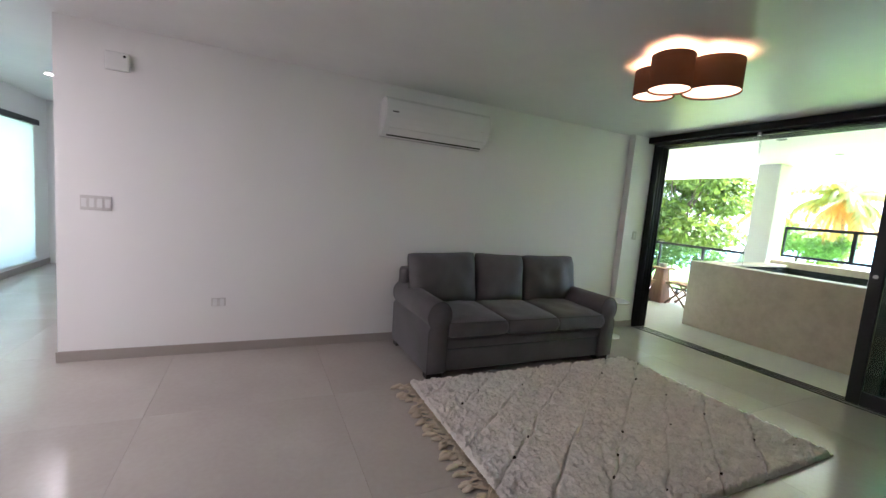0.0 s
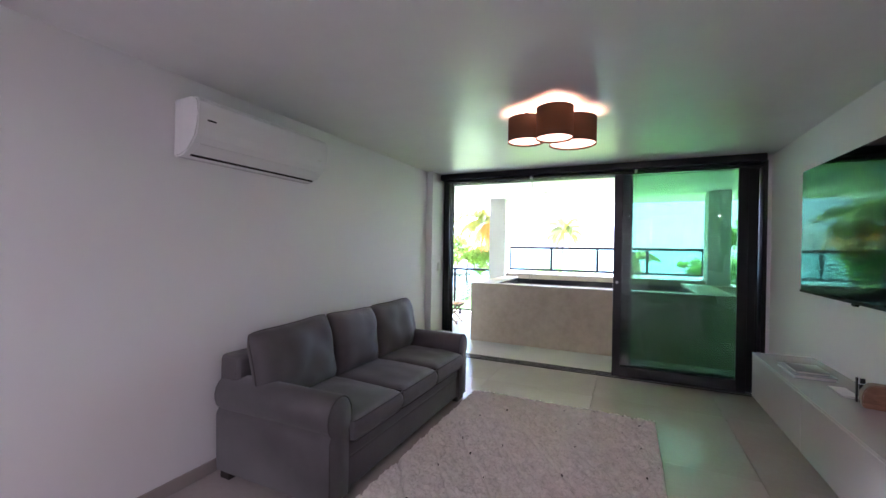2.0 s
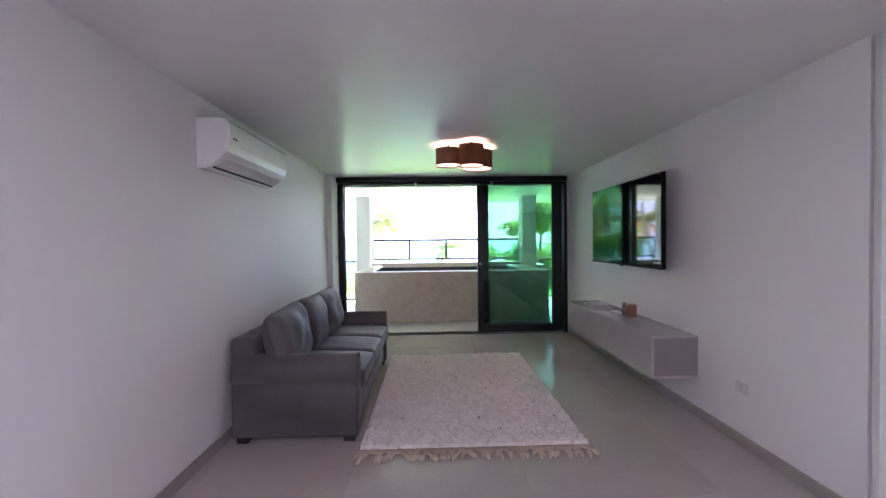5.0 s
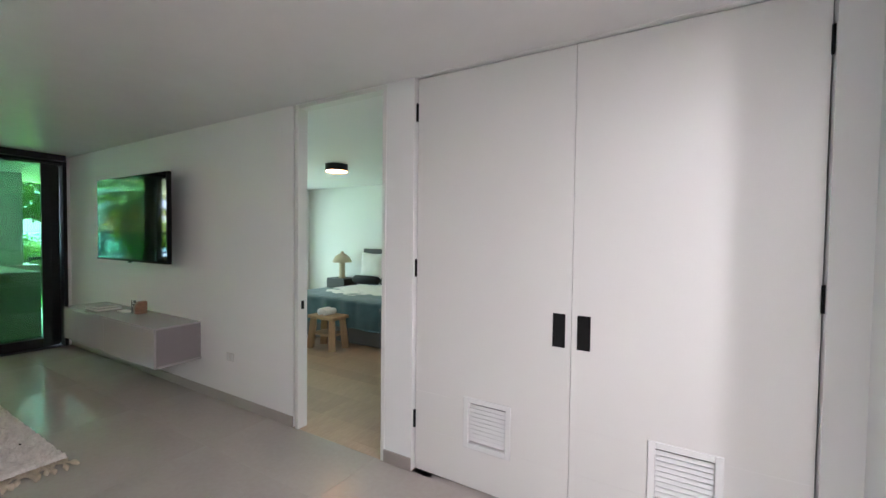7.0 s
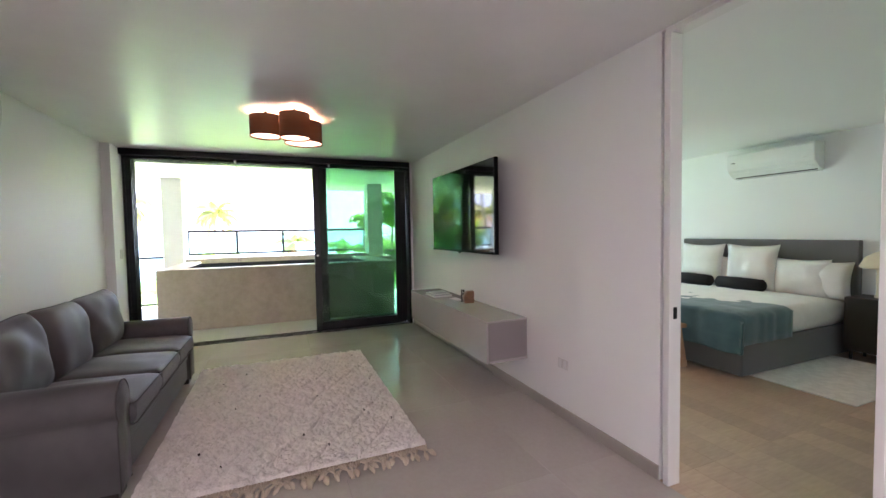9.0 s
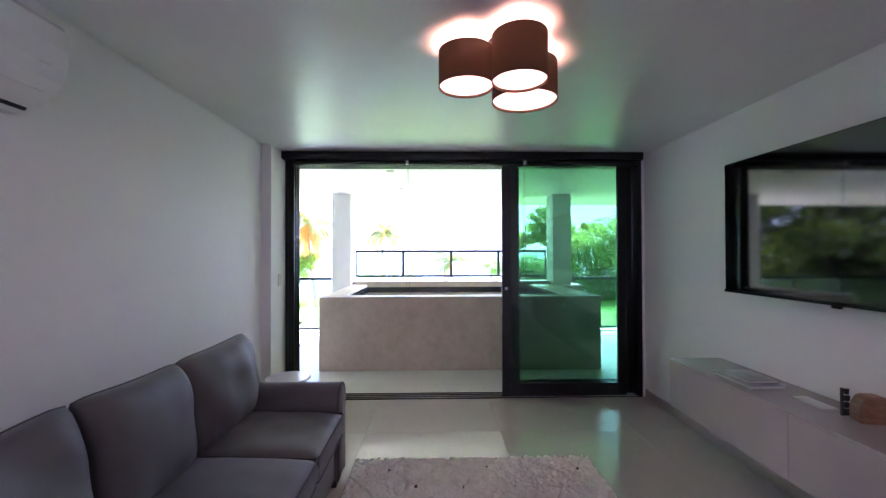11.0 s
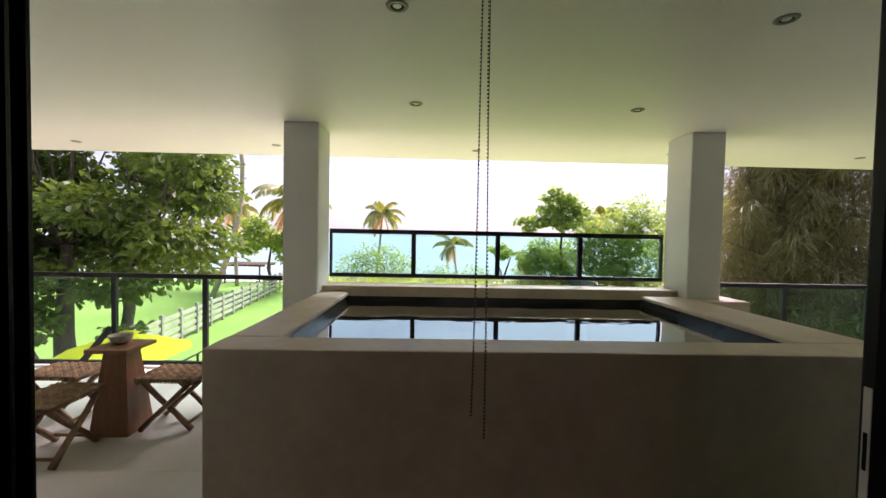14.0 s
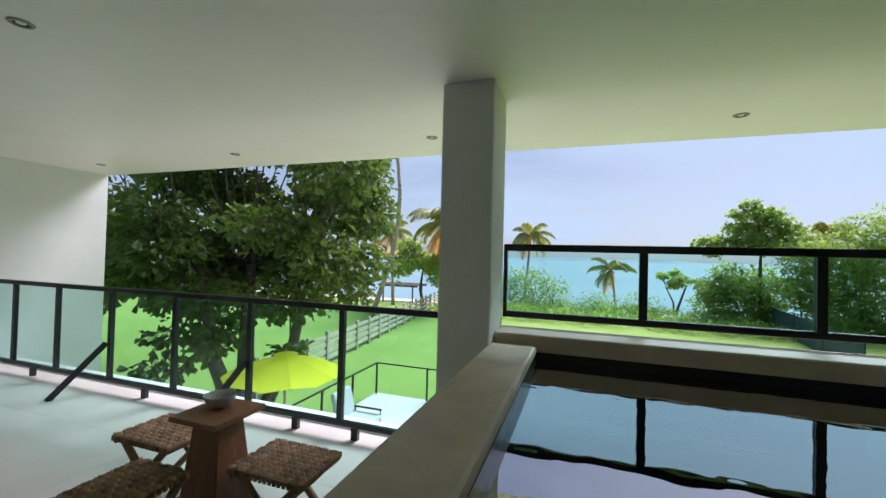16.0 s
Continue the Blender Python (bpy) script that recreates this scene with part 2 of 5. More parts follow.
M_DECORWOOD = mat("mid_brown_wood_block", (0.30, 0.15, 0.08), (0.17, 0.08, 0.04), rough=0.35, big=7, fine=30, stretch=(1, 1, 6), mixing=0.5)
M_GRASS = mat("lawn_grass", (0.25, 0.385, 0.09), (0.17, 0.295, 0.06), rough=0.95, big=0.25, fine=14, bump=0.8, depth=0.03, spec=0.1, mixing=0.45)
M_SAND = mat("pale_sand", (0.6, 0.53, 0.42), rough=0.95, big=0.5, fine=20)
M_SEA = mat("turquoise_sea", (0.21, 0.31, 0.335), (0.16, 0.26, 0.30), rough=0.75, big=0.02, fine=0.8, bump=0.3, depth=0.15, spec=0.08)
# distance haze is painted into the far hill's blue-grey base colour
M_HILL = mat("haze_tinted_hill", (0.22, 0.32, 0.36), rough=1.0, big=0.01, fine=0.1)
M_BARK = mat("grey_brown_bark", (0.13, 0.105, 0.08), (0.07, 0.055, 0.04), rough=0.95, big=3, fine=20, bump=0.8, depth=0.02, stretch=(3, 3, 1))
M_PALMBARK = mat("pale_palm_bark", (0.40, 0.34, 0.29), (0.26, 0.22, 0.18), rough=0.9, big=2, fine=10, bump=0.6, depth=0.02, stretch=(1, 1, 6))
M_FENCE = mat("weathered_grey_fence", (0.50, 0.46, 0.37), (0.36, 0.33, 0.26), rough=0.9, big=2, fine=20)
M_NET = mat("dark_green_net", (0.10, 0.17, 0.175), rough=0.9, fine=60)
M_UMB = see_through("lime_canvas", (0.85, 0.88, 0.05), 0.5)
M_DECK = mat("pale_deck", (0.62, 0.62, 0.58), rough=0.7)
M_CUSHION = mat("pale_blue_grey_cushion", (0.5, 0.56, 0.56), rough=0.9)
M_SHADECLOTH = see_through("white_roller_cloth", (0.8, 0.82, 0.84), 0.5)


def leaf_mat(name, a, b, through_share=0.42):
    m = mat(name, a, b, rough=0.45, big=0.6, fine=8, bump=0.1, vary=0.35, spec=0.4)
    n, l = m.node_tree.nodes, m.node_tree.links
    t, ms = n.new("ShaderNodeBsdfTranslucent"), n.new("ShaderNodeMixShader")
    t.inputs["Color"].default_value = (a[0] * 1.6, a[1] * 1.5, a[2] * 0.8, 1)
    ms.inputs[0].default_value = through_share
    l.new(n["Principled BSDF"].outputs[0], ms.inputs[1])
    l.new(t.outputs[0], ms.inputs[2])
    l.new(ms.outputs[0], n["Material Output"].inputs[0])
    return m


M_LEAF = leaf_mat("almond_leaf", (0.10, 0.165, 0.04), (0.04, 0.08, 0.018), 0.36)
M_LEAF2 = leaf_mat("shrub_leaf", (0.25, 0.37, 0.11), (0.15, 0.25, 0.07), 0.5)
M_FROND = leaf_mat("palm_frond", (0.31, 0.33, 0.14), (0.20, 0.24, 0.09))
M_FRONDDRY = leaf_mat("dry_palm_frond", (0.70, 0.42, 0.17), (0.52, 0.29, 0.11))
M_PINE = leaf_mat("casuarina_needles", (0.17, 0.155, 0.07), (0.08, 0.078, 0.034), 0.3)


# mesh helpers
def thing(name, at=(0, 0, 0), label="", category="", group="", kind="", turn=0.0):
    e = new(name)
    e.empty_display_size = 0.1
    e.location = at
    e.rotation_euler = (0, 0, radians(turn))
    return tagged(e, label, category, group, kind)


def part(name, bm, material, parent=None, label="", smooth=False, kind=""):
    me = bpy.data.meshes.new(name)
    bmesh.ops.recalc_face_normals(bm, faces=bm.faces)
    bm.to_mesh(me)
    bm.free()
    me.materials.append(material)
    if smooth:
        for f in me.polygons:
            f.use_smooth = True
    ob = new(name, me)
    ob.parent = parent
    return tagged(ob, label, kind=kind)


def raw_part(name, verts, faces, material, parent=None, label="", smooth=False, kind=""):
    me = bpy.data.meshes.new(name)
    me.from_pydata([tuple(v) for v in verts], [], faces)
    me.materials.append(material)
    if smooth:
        for f in me.polygons:
            f.use_smooth = True
    ob = new(name, me)
    ob.parent = parent
    return tagged(ob, label, kind=kind)


def box(x0, x1, y0, y1, z0, z1, r=0.0, seg=2, bm=None, m=None):
    one = bmesh.new()
    bmesh.ops.create_cube(one, size=1)
    for v in one.verts:
        v.co = Vector(((x0 + x1) / 2 + v.co.x * (x1 - x0), (y0 + y1) / 2 + v.co.y * (y1 - y0), (z0 + z1) / 2 + v.co.z * (z1 - z0)))
    if r:
        bmesh.ops.bevel(one, geom=one.edges[:], offset=r, segments=seg, profile=0.5, affect="EDGES")
    if m:
        one.transform(m)
    return join(bm, one)


def join(bm, one):
    if bm is None:
        return one
    me = bpy.data.meshes.new("tmp")
    one.to_mesh(me)
    one.free()
    bm.from_mesh(me)
    bpy.data.meshes.remove(me)
    return bm


def rod(p, q, r0, r1=None, n=12, bm=None):
    r1 = r0 if r1 is None else r1
    p, q = Vector(p), Vector(q)
    one = bmesh.new()
    bmesh.ops.create_cone(one, cap_ends=True, segments=n, radius1=r0, radius2=r1, depth=(q - p).length)
    one.transform(Matrix.Translation((p + q) / 2) @ (q - p).to_track_quat("Z", "Y").to_matrix().to_4x4())
    return join(bm, one)


def tube(points, radii, n=8, bm=None):
    """A tapered tube along points."""
    pts = [Vector(p) for p in points]
    verts, faces = [], []
    for i, p in enumerate(pts):
        t = (pts[min(i + 1, len(pts) - 1)] - pts[max(i - 1, 0)]).normalized()
        a = t.cross(Vector((0.13, 0.97, 0.2))).normalized()
        b = t.cross(a)
        r = radii[i] if hasattr(radii, "__len__") else radii
        verts += [p + (a * math.cos(2 * math.pi * k / n) + b * math.sin(2 * math.pi * k / n)) * r for k in range(n)]
    for i in range(len(pts) - 1):
        faces += [(i * n + k, i * n + (k + 1) % n, (i + 1) * n + (k + 1) % n, (i + 1) * n + k) for k in range(n)]
    faces += [tuple(range(n)), tuple((len(pts) - 1) * n + k for k in range(n))]
    one = bmesh.new()
    vs = [one.verts.new(v) for v in verts]
    for f in faces:
        one.faces.new([vs[k] for k in f])
    return join(bm, one)


def lathe(profile, n=24, at=(0, 0, 0), bm=None):
    one = bmesh.new()
    rings = [[one.verts.new((at[0] + max(r, 1e-4) * math.cos(2 * math.pi * k / n), at[1] + max(r, 1e-4) * math.sin(2 * math.pi * k / n), at[2] + z)) for k in range(n)] for r, z in profile]
    for a, b in zip(rings, rings[1:]):
        for k in range(n):
            one.faces.new((a[k], a[(k + 1) % n], b[(k + 1) % n], b[k]))
    one.faces.new(rings[0])
    one.faces.new(rings[-1])
    return join(bm, one)


def outline(u, v, w, d, pinch, corner):
    """Where a cushion's (u, v) lies: sides drawn in a little, corners rounded."""
    return (u * w / 2 * (1 - pinch * (1 - v * v) * abs(u)) * (1 - corner * abs(v) ** 7),
            v * d / 2 * (1 - pinch * (1 - u * u) * abs(v)) * (1 - corner * w / d * abs(u) ** 7))


def pillow(w, d, h, nx=14, ny=14, puff=0.5, pinch=0.06, seed=0, wrinkle=0.01, bm=None, m=None, square=3.2, crown=0.0, crowd=1.0, corner=0.0):
    """A soft cushion lying in x and y, h thick."""
    one = bmesh.new()
    tops = {}
    for s in (1, -1):
        for i in range(nx + 1):
            for j in range(ny + 1):
                u, v = 2 * i / nx - 1, 2 * j / ny - 1
                u, v = math.copysign(1 - (1 - abs(u)) ** crowd, u), math.copysign(1 - (1 - abs(v)) ** crowd, v)
                edge = (1 - abs(u) ** square) * (1 - abs(v) ** square)
                t = max(edge, 0) ** puff * (1 - crown + crown * (1 - u * u) * (1 - v * v))
                x, y = outline(u, v, w, d, pinch, corner)
                if abs(u) == 1 or abs(v) == 1:
                    if s == -1:
                        continue
                    tops[(0, i, j)] = tops[(1, i, j)] = one.verts.new((x, y, 0))
                else:
                    z = s * h / 2 * t + wrinkle * t * noise.noise((x * 6 + seed * 7, y * 6, s * 3.0))
                    tops[(0 if s == 1 else 1, i, j)] = one.verts.new((x, y, z))
    for s in (0, 1):
        for i in range(nx):
            for j in range(ny):
                q = [tops[(s, i, j)], tops[(s, i + 1, j)], tops[(s, i + 1, j + 1)], tops[(s, i, j + 1)]]
                one.faces.new(q if s == 0 else q[::-1])
    if m:
        one.transform(m)
    return join(bm, one)


def setting(name, *boxes, material, label=""):
    bm = None
    for b in boxes:
        bm = box(*b, bm=bm)
    return part(name, bm, material, label=label, kind="structure")


# ---- shell of the flat ----
H, HT = 2.68, 2.70
YS, YN = -0.10, 3.95
setting("wall_south", (0.205, 5.15, YS - 0.08, YS, 0, H), (0.1725, 0.205, YS - 0.08, YS - 0.022, 0, 2.69), (-1.0, -0.765, YS - 0.08, YS, 0, H), (-3.22, -3.085, YS - 0.08, YS, 0, H), (-0.765, 0.205, YS - 0.08, YS, 2.672, H), (-3.085, -1.0, YS - 0.08, YS, 2.678, H), material=M_WALL)
setting("wall_north", (-1.47, 5.10, YN, YN + 0.15, 0, H), (4.55, 4.95, 3.855, YN, 0, H), material=M_WALL)
setting("wall_east", (4.95, 5.15, 3.86, 3.95, 0, H), (4.95, 5.15, YS, -0.06, 0, H), (4.95, 5.15, -0.06, 3.86, 2.62, H), material=M_WALL)
setting("wall_closet_back", (-3.22, -1.0, -0.95, -0.85, 0, H), material=M_WALL)
setting("wall_west", (-3.37, -3.22, -0.95, 0.66, 0, H), (-3.37, -3.22, 3.3, 5.2, 0, H), (-3.37, -3.22, 8.3, 8.9, 0, H), (-3.37, -3.22, 5.2, 8.3, 0, 0.14), (-3.37, -3.22, 5.2, 8.3, 2.25, H), material=M_WALL)
setting("wall_kitchen", (-5.4, -5.25, 0.51, 3.45, 0, H), (-5.25, -3.37, 0.51, 0.66, 0, H), (-5.25, -3.37, 3.3, 3.45, 0, H), material=M_WALL)
setting("wall_hall_end", (-3.22, -1.32, 8.75, 8.9, 0, H), (-1.47, -1.32, YN + 0.15, 8.75, 0, H), material=M_WALL)
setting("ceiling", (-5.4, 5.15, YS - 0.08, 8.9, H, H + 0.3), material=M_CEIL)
setting("wall_bedroom", (-1.15, 5.15, -4.55, -4.40, 0, H), (-1.15, -1.0, -4.40, YS - 0.08, 0, H), (4.95, 5.15, -4.40, -4.1, 0, H), (4.95, 5.15, -0.45, YS - 0.08, 0, H), (4.95, 5.15, -4.1, -0.45, 2.45, H), material=M_WALL)
setting("ceiling_bedroom", (-1.15, 5.15, -4.55, YS - 0.08, H, H + 0.3), material=M_WALL)
setting("floor", (-5.4, 5.10, YS, 8.9, -0.3, -0.006), (-3.22, -1.0, -0.95, YS, -0.3, -0.006), material=M_GROUT)
setting("floor_bedroom", (-1.15, 5.10, -4.55, YS, -0.3, -0.006), material=M_GROUT)

# baseboards
bb = None
for b in [(0.205, 4.93, YS, YS + 0.012, 0, 0.09), (-1.0, -0.765, YS, YS + 0.012, 0, 0.09), (-1.47, 4.538, YN - 0.012, YN, 0, 0.09), (4.538, 4.55, 3.855, YN - 0.012, 0, 0.09), (4.538, 4.93, 3.843, 3.855, 0, 0.09), (-1.482, -1.47, YN - 0.012, 8.75, 0, 0.09), (-3.22, -3.208, 3.3, 8.75, 0, 0.09), (-3.22, -3.208, YS, 0.66, 0, 0.09)]:
    bb = box(*b, r=0.002, seg=1, bm=bb)
part("baseboard", bb, M_BASE, kind="structure")

# ---- terrace ----
setting("terrace_floor", (5.10, 8.62, -6.0, 10.4, -0.35, -0.006), material=M_GROUT)
setting("terrace_kerb", (8.62, 8.80, -6.0, 10.4, -0.35, 0.03), material=M_OUTWALL)
setting("terrace_ceiling", (5.15, 9.77, -6.15, 10.55, HT, HT + 0.35), material=M_OUTCEIL)
setting("terrace_wall_north", (5.10, 9.77, 10.4, 10.55, -3.3, HT), material=M_OUTWALL)
setting("terrace_wall_south", (5.10, 9.77, -6.15, -6.0, -3.3, HT), material=M_OUTWALL)
setting("facade", (5.10, 5.15, 3.95, 10.4, -3.3, HT), (5.10, 5.15, -6.0, -4.4, -3.3, HT), (5.00, 5.15, -4.4, 3.95, -3.3, -0.3), (-5.4, -5.3, -6.0, 10.4, -3.3, 0), (-5.4, 5.1, 10.3, 10.4, -3.3, 3.0), material=M_OUTWALL)
for y0, y1 in ((3.785, 4.135), (-0.33, 0.02)):
    part("column", box(7.99, 8.42, y0, y1, 0, HT, r=0.012), M_OUTWALL, label="white plastered column at the plunge pool", kind="structure")

# ---- sliding window wall ----
win = thing("window_1", (5.02, 1.9, 0), "black aluminium sliding glass door wall, half open to the terrace", kind="structure")


def loc(ob_parent):
    return Matrix.Translation(-ob_parent.location)


def put(name, bm, material, parent, label="", smooth=False):
    bm.transform(parent.matrix_basis.inverted() if parent.rotation_euler.z == 0 and not parent.parent else Matrix.Translation((0, 0, 0)))
    return part(name, bm, material, parent, label, smooth)


def local(parent):
    return Matrix.Translation((-parent.location.x, -parent.location.y, -parent.location.z))


def add(name, bm, material, parent, label="", smooth=False):
    """A part whose mesh was drawn in the world's own axes."""
    bm.transform(local(parent) if not parent.parent else local(parent.parent))
    return part(name, bm, material, parent, label, smooth)


fr = box(4.93, 5.11, 3.825, 3.86, 0, 2.62)
fr = box(4.93, 5.11, -0.06, -0.02, 0, 2.62, bm=fr)
fr = box(4.93, 5.11, -0.02, 3.825, 2.575, 2.62, bm=fr)
for i in range(4):
    x = 4.935 + i * 0.055
    fr = box(x, x + 0.012, 3.76, 3.825, 0.02, 2.575, bm=fr)
    fr = box(x, x + 0.012, -0.02, 3.825, 2.55, 2.575, bm=fr)
add("frame", fr, M_BLACK, win)
part_base = box(4.93, 5.11, -0.02, 3.825, -0.004, 0.002)
add("track_base", part_base, M_STEEL, win)
tr = box(4.93, 4.936, -0.02, 3.825, 0.002, 0.006)
for i in range(4):
    x = 4.935 + i * 0.055
    tr = box(x + 0.004, x + 0.012, -0.02, 3.825, 0.002, 0.008, bm=tr)
add("floor_track", tr, M_BLACK, win)


def sliding_panel(x, y0, y1):
    p = thing("sliding_panel", (x, y0, 0.02), "black-framed green-tinted sliding glass panel, slid open", "sliding door", "sliding glass panels")
    s = 0.095
    f = box(x - 0.018, x + 0.018, y0, y0 + s, 0.024, 2.572, r=0.003, seg=1)
    f = box(x - 0.018, x + 0.018, y1 - s, y1, 0.024, 2.572, r=0.003, seg=1, bm=f)
    f = box(x - 0.018, x + 0.018, y0 + s, y1 - s, 0.024, 0.155, r=0.003, seg=1, bm=f)
    f = box(x - 0.018, x + 0.018, y0 + s, y1 - s, 2.55, 2.572, bm=f)
    add("panel_frame", f, M_BLACK, p)
    add("pane", box(x - 0.004, x + 0.004, y0 + s, y1 - s, 0.155, 2.55), M_DOORGLASS, p, "green-tinted glass pane")
    return p


pa = sliding_panel(4.966, 0.105, 1.49)
add("lock_plate", box(4.955, 4.975, 1.49, 1.493, 0.92, 1.22), M_PLASTIC, pa, "white edge lock plate")
add("lock_slot", box(4.96, 4.97, 1.493, 1.4945, 1.0, 1.1), M_SLOT, pa)
add("thumb_turn", rod((4.948, 1.445, 1.2), (4.936, 1.445, 1.2), 0.017, n=20), M_STEEL, pa, "round steel thumb turn")
sliding_panel(5.021, 0.02, 1.40)
sliding_panel(5.076, -0.015, 1.37)

blind = thing("roller_blind", (4.86, 1.9, 2.6), "black roller blind cassette, blinds rolled up, above the sliding door", "window blind")
add("cassette", box(4.80, 4.925, -0.02, 3.852, 2.595, 2.676, r=0.006), M_BLACK, blind)
for y0, y1 in ((2.56, 3.76), (1.28, 2.50), (0.02, 1.22)):
    add("roll", rod((4.885, y0, 2.574), (4.885, y1, 2.574), 0.02, n=16), M_BLACK, blind, smooth=True)
for y in (2.53, 1.25):
    add("bracket", box(4.865, 4.905, y - 0.014, y + 0.014, 2.555, 2.60, r=0.003), M_PLASTIC, blind, "small white chain bracket")
beadme = None
for y, zend, yc in ((2.534, 1.16, 2.523), (2.511, 1.10, 2.523), (1.261, 1.2, 1.25), (1.239, 1.15, 1.25)):
    bm = bmesh.new()
    k = int((2.56 - zend) / 0.0092)
    base = bmesh.new()
    bmesh.ops.create_icosphere(base, subdivisions=1, radius=0.0029)
    bv = [v.co.copy() for v in base.verts]
    bf = [[v.index for v in f.verts] for f in base.faces]
    base.free()
    vs, fs = [], []
    for i in range(k):
        o = len(vs)
        spread = (y - yc) * (0.35 + 0.75 * i * 0.0092)
        c = Vector((4.905, yc + spread + 0.002 * math.sin(i * 0.05 + y * 7), 2.555 - i * 0.0092)) - blind.location
        vs += [c + v for v in bv]
        fs += [tuple(o + j for j in f) for f in bf]
    bm.free()
    ob = raw_part("bead_chain", vs, fs, M_CHAIN, blind, "hanging bronze bead chain", smooth=True)
    cord = rod((4.905, yc + (y - yc) * 0.5, 2.56), (4.905, yc + (y - yc) * 1.35, zend + 0.01), 0.0009, n=5)
    add("cord", cord, M_CHAIN, blind)

# ---- plunge pool ----
pool = thing("plunge_pool", (7.2, 1.9, 0), "raised beige microcement plunge pool filled with dark still water", "plunge pool")
add("front_wall", box(6.0, 6.26, -0.05, 3.80, 0.0, 1.0, r=0.008), M_CONCRETE, pool)
add("side_wall", box(6.26, 8.135, 3.50, 3.80, 0.0, 1.0, r=0.02), M_CONCRETE, pool)
add("side_wall", box(6.26, 8.135, -0.05, 0.43, 0.0, 1.0, r=0.02), M_CONCRETE, pool)
add("back_wall", box(8.13, 8.425, 0.022, 3.783, 0.0, 1.062, r=0.012), M_CONCRETE, pool)
add("ledge", box(7.80, 8.44, -0.5, -0.05, 0.0, 1.0, r=0.006), M_CONCRETE, pool)
li = box(6.262, 8.128, 3.496, 3.4995, 0.2, 0.965)
li = box(6.262, 8.128, 0.4305, 0.434, 0.2, 0.965, bm=li)
li = box(8.126, 8.1295, 0.434, 3.496, 0.2, 0.955, bm=li)
li = box(6.261, 6.264, 0.434, 3.496, 0.2, 0.965, bm=li)
li = box(6.262, 8.128, 0.4305, 3.4995, 0.15, 0.2, bm=li)
add("mosaic_lining", li, M_DARKTILE, pool, "black mosaic lining")
wb = bmesh.new()
wv = [wb.verts.new(c) for c in ((6.261, 0.432, 0.902), (8.1285, 0.432, 0.902), (8.1285, 3.498, 0.902), (6.261, 3.498, 0.902))]
wb.faces.new(wv)
add("water", wb, M_WATER, pool, "dark still pool water")
add("overflow_slot", box(7.45, 7.75, 0.4345, 0.437, 0.935, 0.965), M_SLOT, pool)


# ---- railings ----
def railing(name, x, posts, z0, z1, label, feet=(), braces=()):
    t = thing(name, (x, (posts[0] + posts[-1]) / 2, z0), label, "glass railing", "terrace railings")
    y0, y1 = posts[0], posts[-1]
    add("top_rail", box(x - 0.025, x + 0.025, y0, y1, z1 - 0.05, z1, r=0.004, seg=1), M_RAIL, t)
    add("bottom_rail", box(x - 0.022, x + 0.022, y0, y1, z0, z0 + 0.045, r=0.004, seg=1), M_RAIL, t)
    for i, y in enumerate(posts):
        a, b = max(y - 0.025, y0), min(y + 0.025, y1)
        add("post", box(x - 0.02, x + 0.02, a, b, z0 + 0.045, z1 - 0.05), M_RAIL, t)
    for a, b in zip(posts, posts[1:]):
        add("pane", box(x - 0.004, x + 0.004, a + 0.025, b - 0.025, z0 + 0.045, z1 - 0.05), M_RAILGLASS, t, "pale green glass pane")
    for y in feet:
        add("foot", box(x - 0.02, x + 0.02, y - 0.03, y + 0.03, -0.02, z0), M_RAIL, t)
    for p, q in braces:
        d_ = Vector(q) - Vector(p)
        b = box(-0.012, 0.012, -0.028, 0.028, -d_.length / 2, d_.length / 2)
        b.transform(Matrix.Translation((Vector(p) + Vector(q)) / 2) @ d_.to_track_quat("Z", "Y").to_matrix().to_4x4())
        add("brace", b, M_RAIL, t)
    return t


railing("railing", 8.455, [0.022, 0.97, 1.905, 2.85, 3.783], 1.12, 1.655, "black-framed low glass railing standing above the back of the pool", feet=())
legs = None
railing("railing", 8.455, [4.137, 5.15, 6.14, 7.1, 8.05, 8.97, 9.8, 10.398], 0.10, 1.12, "black-framed glass balustrade along the terrace edge", feet=[5.0, 5.6, 7.5, 9.4], braces=[((8.43, 8.08, 0.52), (8.02, 8.25, 0.0)), ((8.43, 6.17, 0.52), (8.02, 6.34, 0.0))])
railing("railing", 8.455, [-5.998, -5.3, -4.35, -3.4, -2.42, -1.42, -0.502], 0.10, 1.12, "black-framed glass balustrade along the terrace edge", feet=[-2.9, -1.9], braces=[])


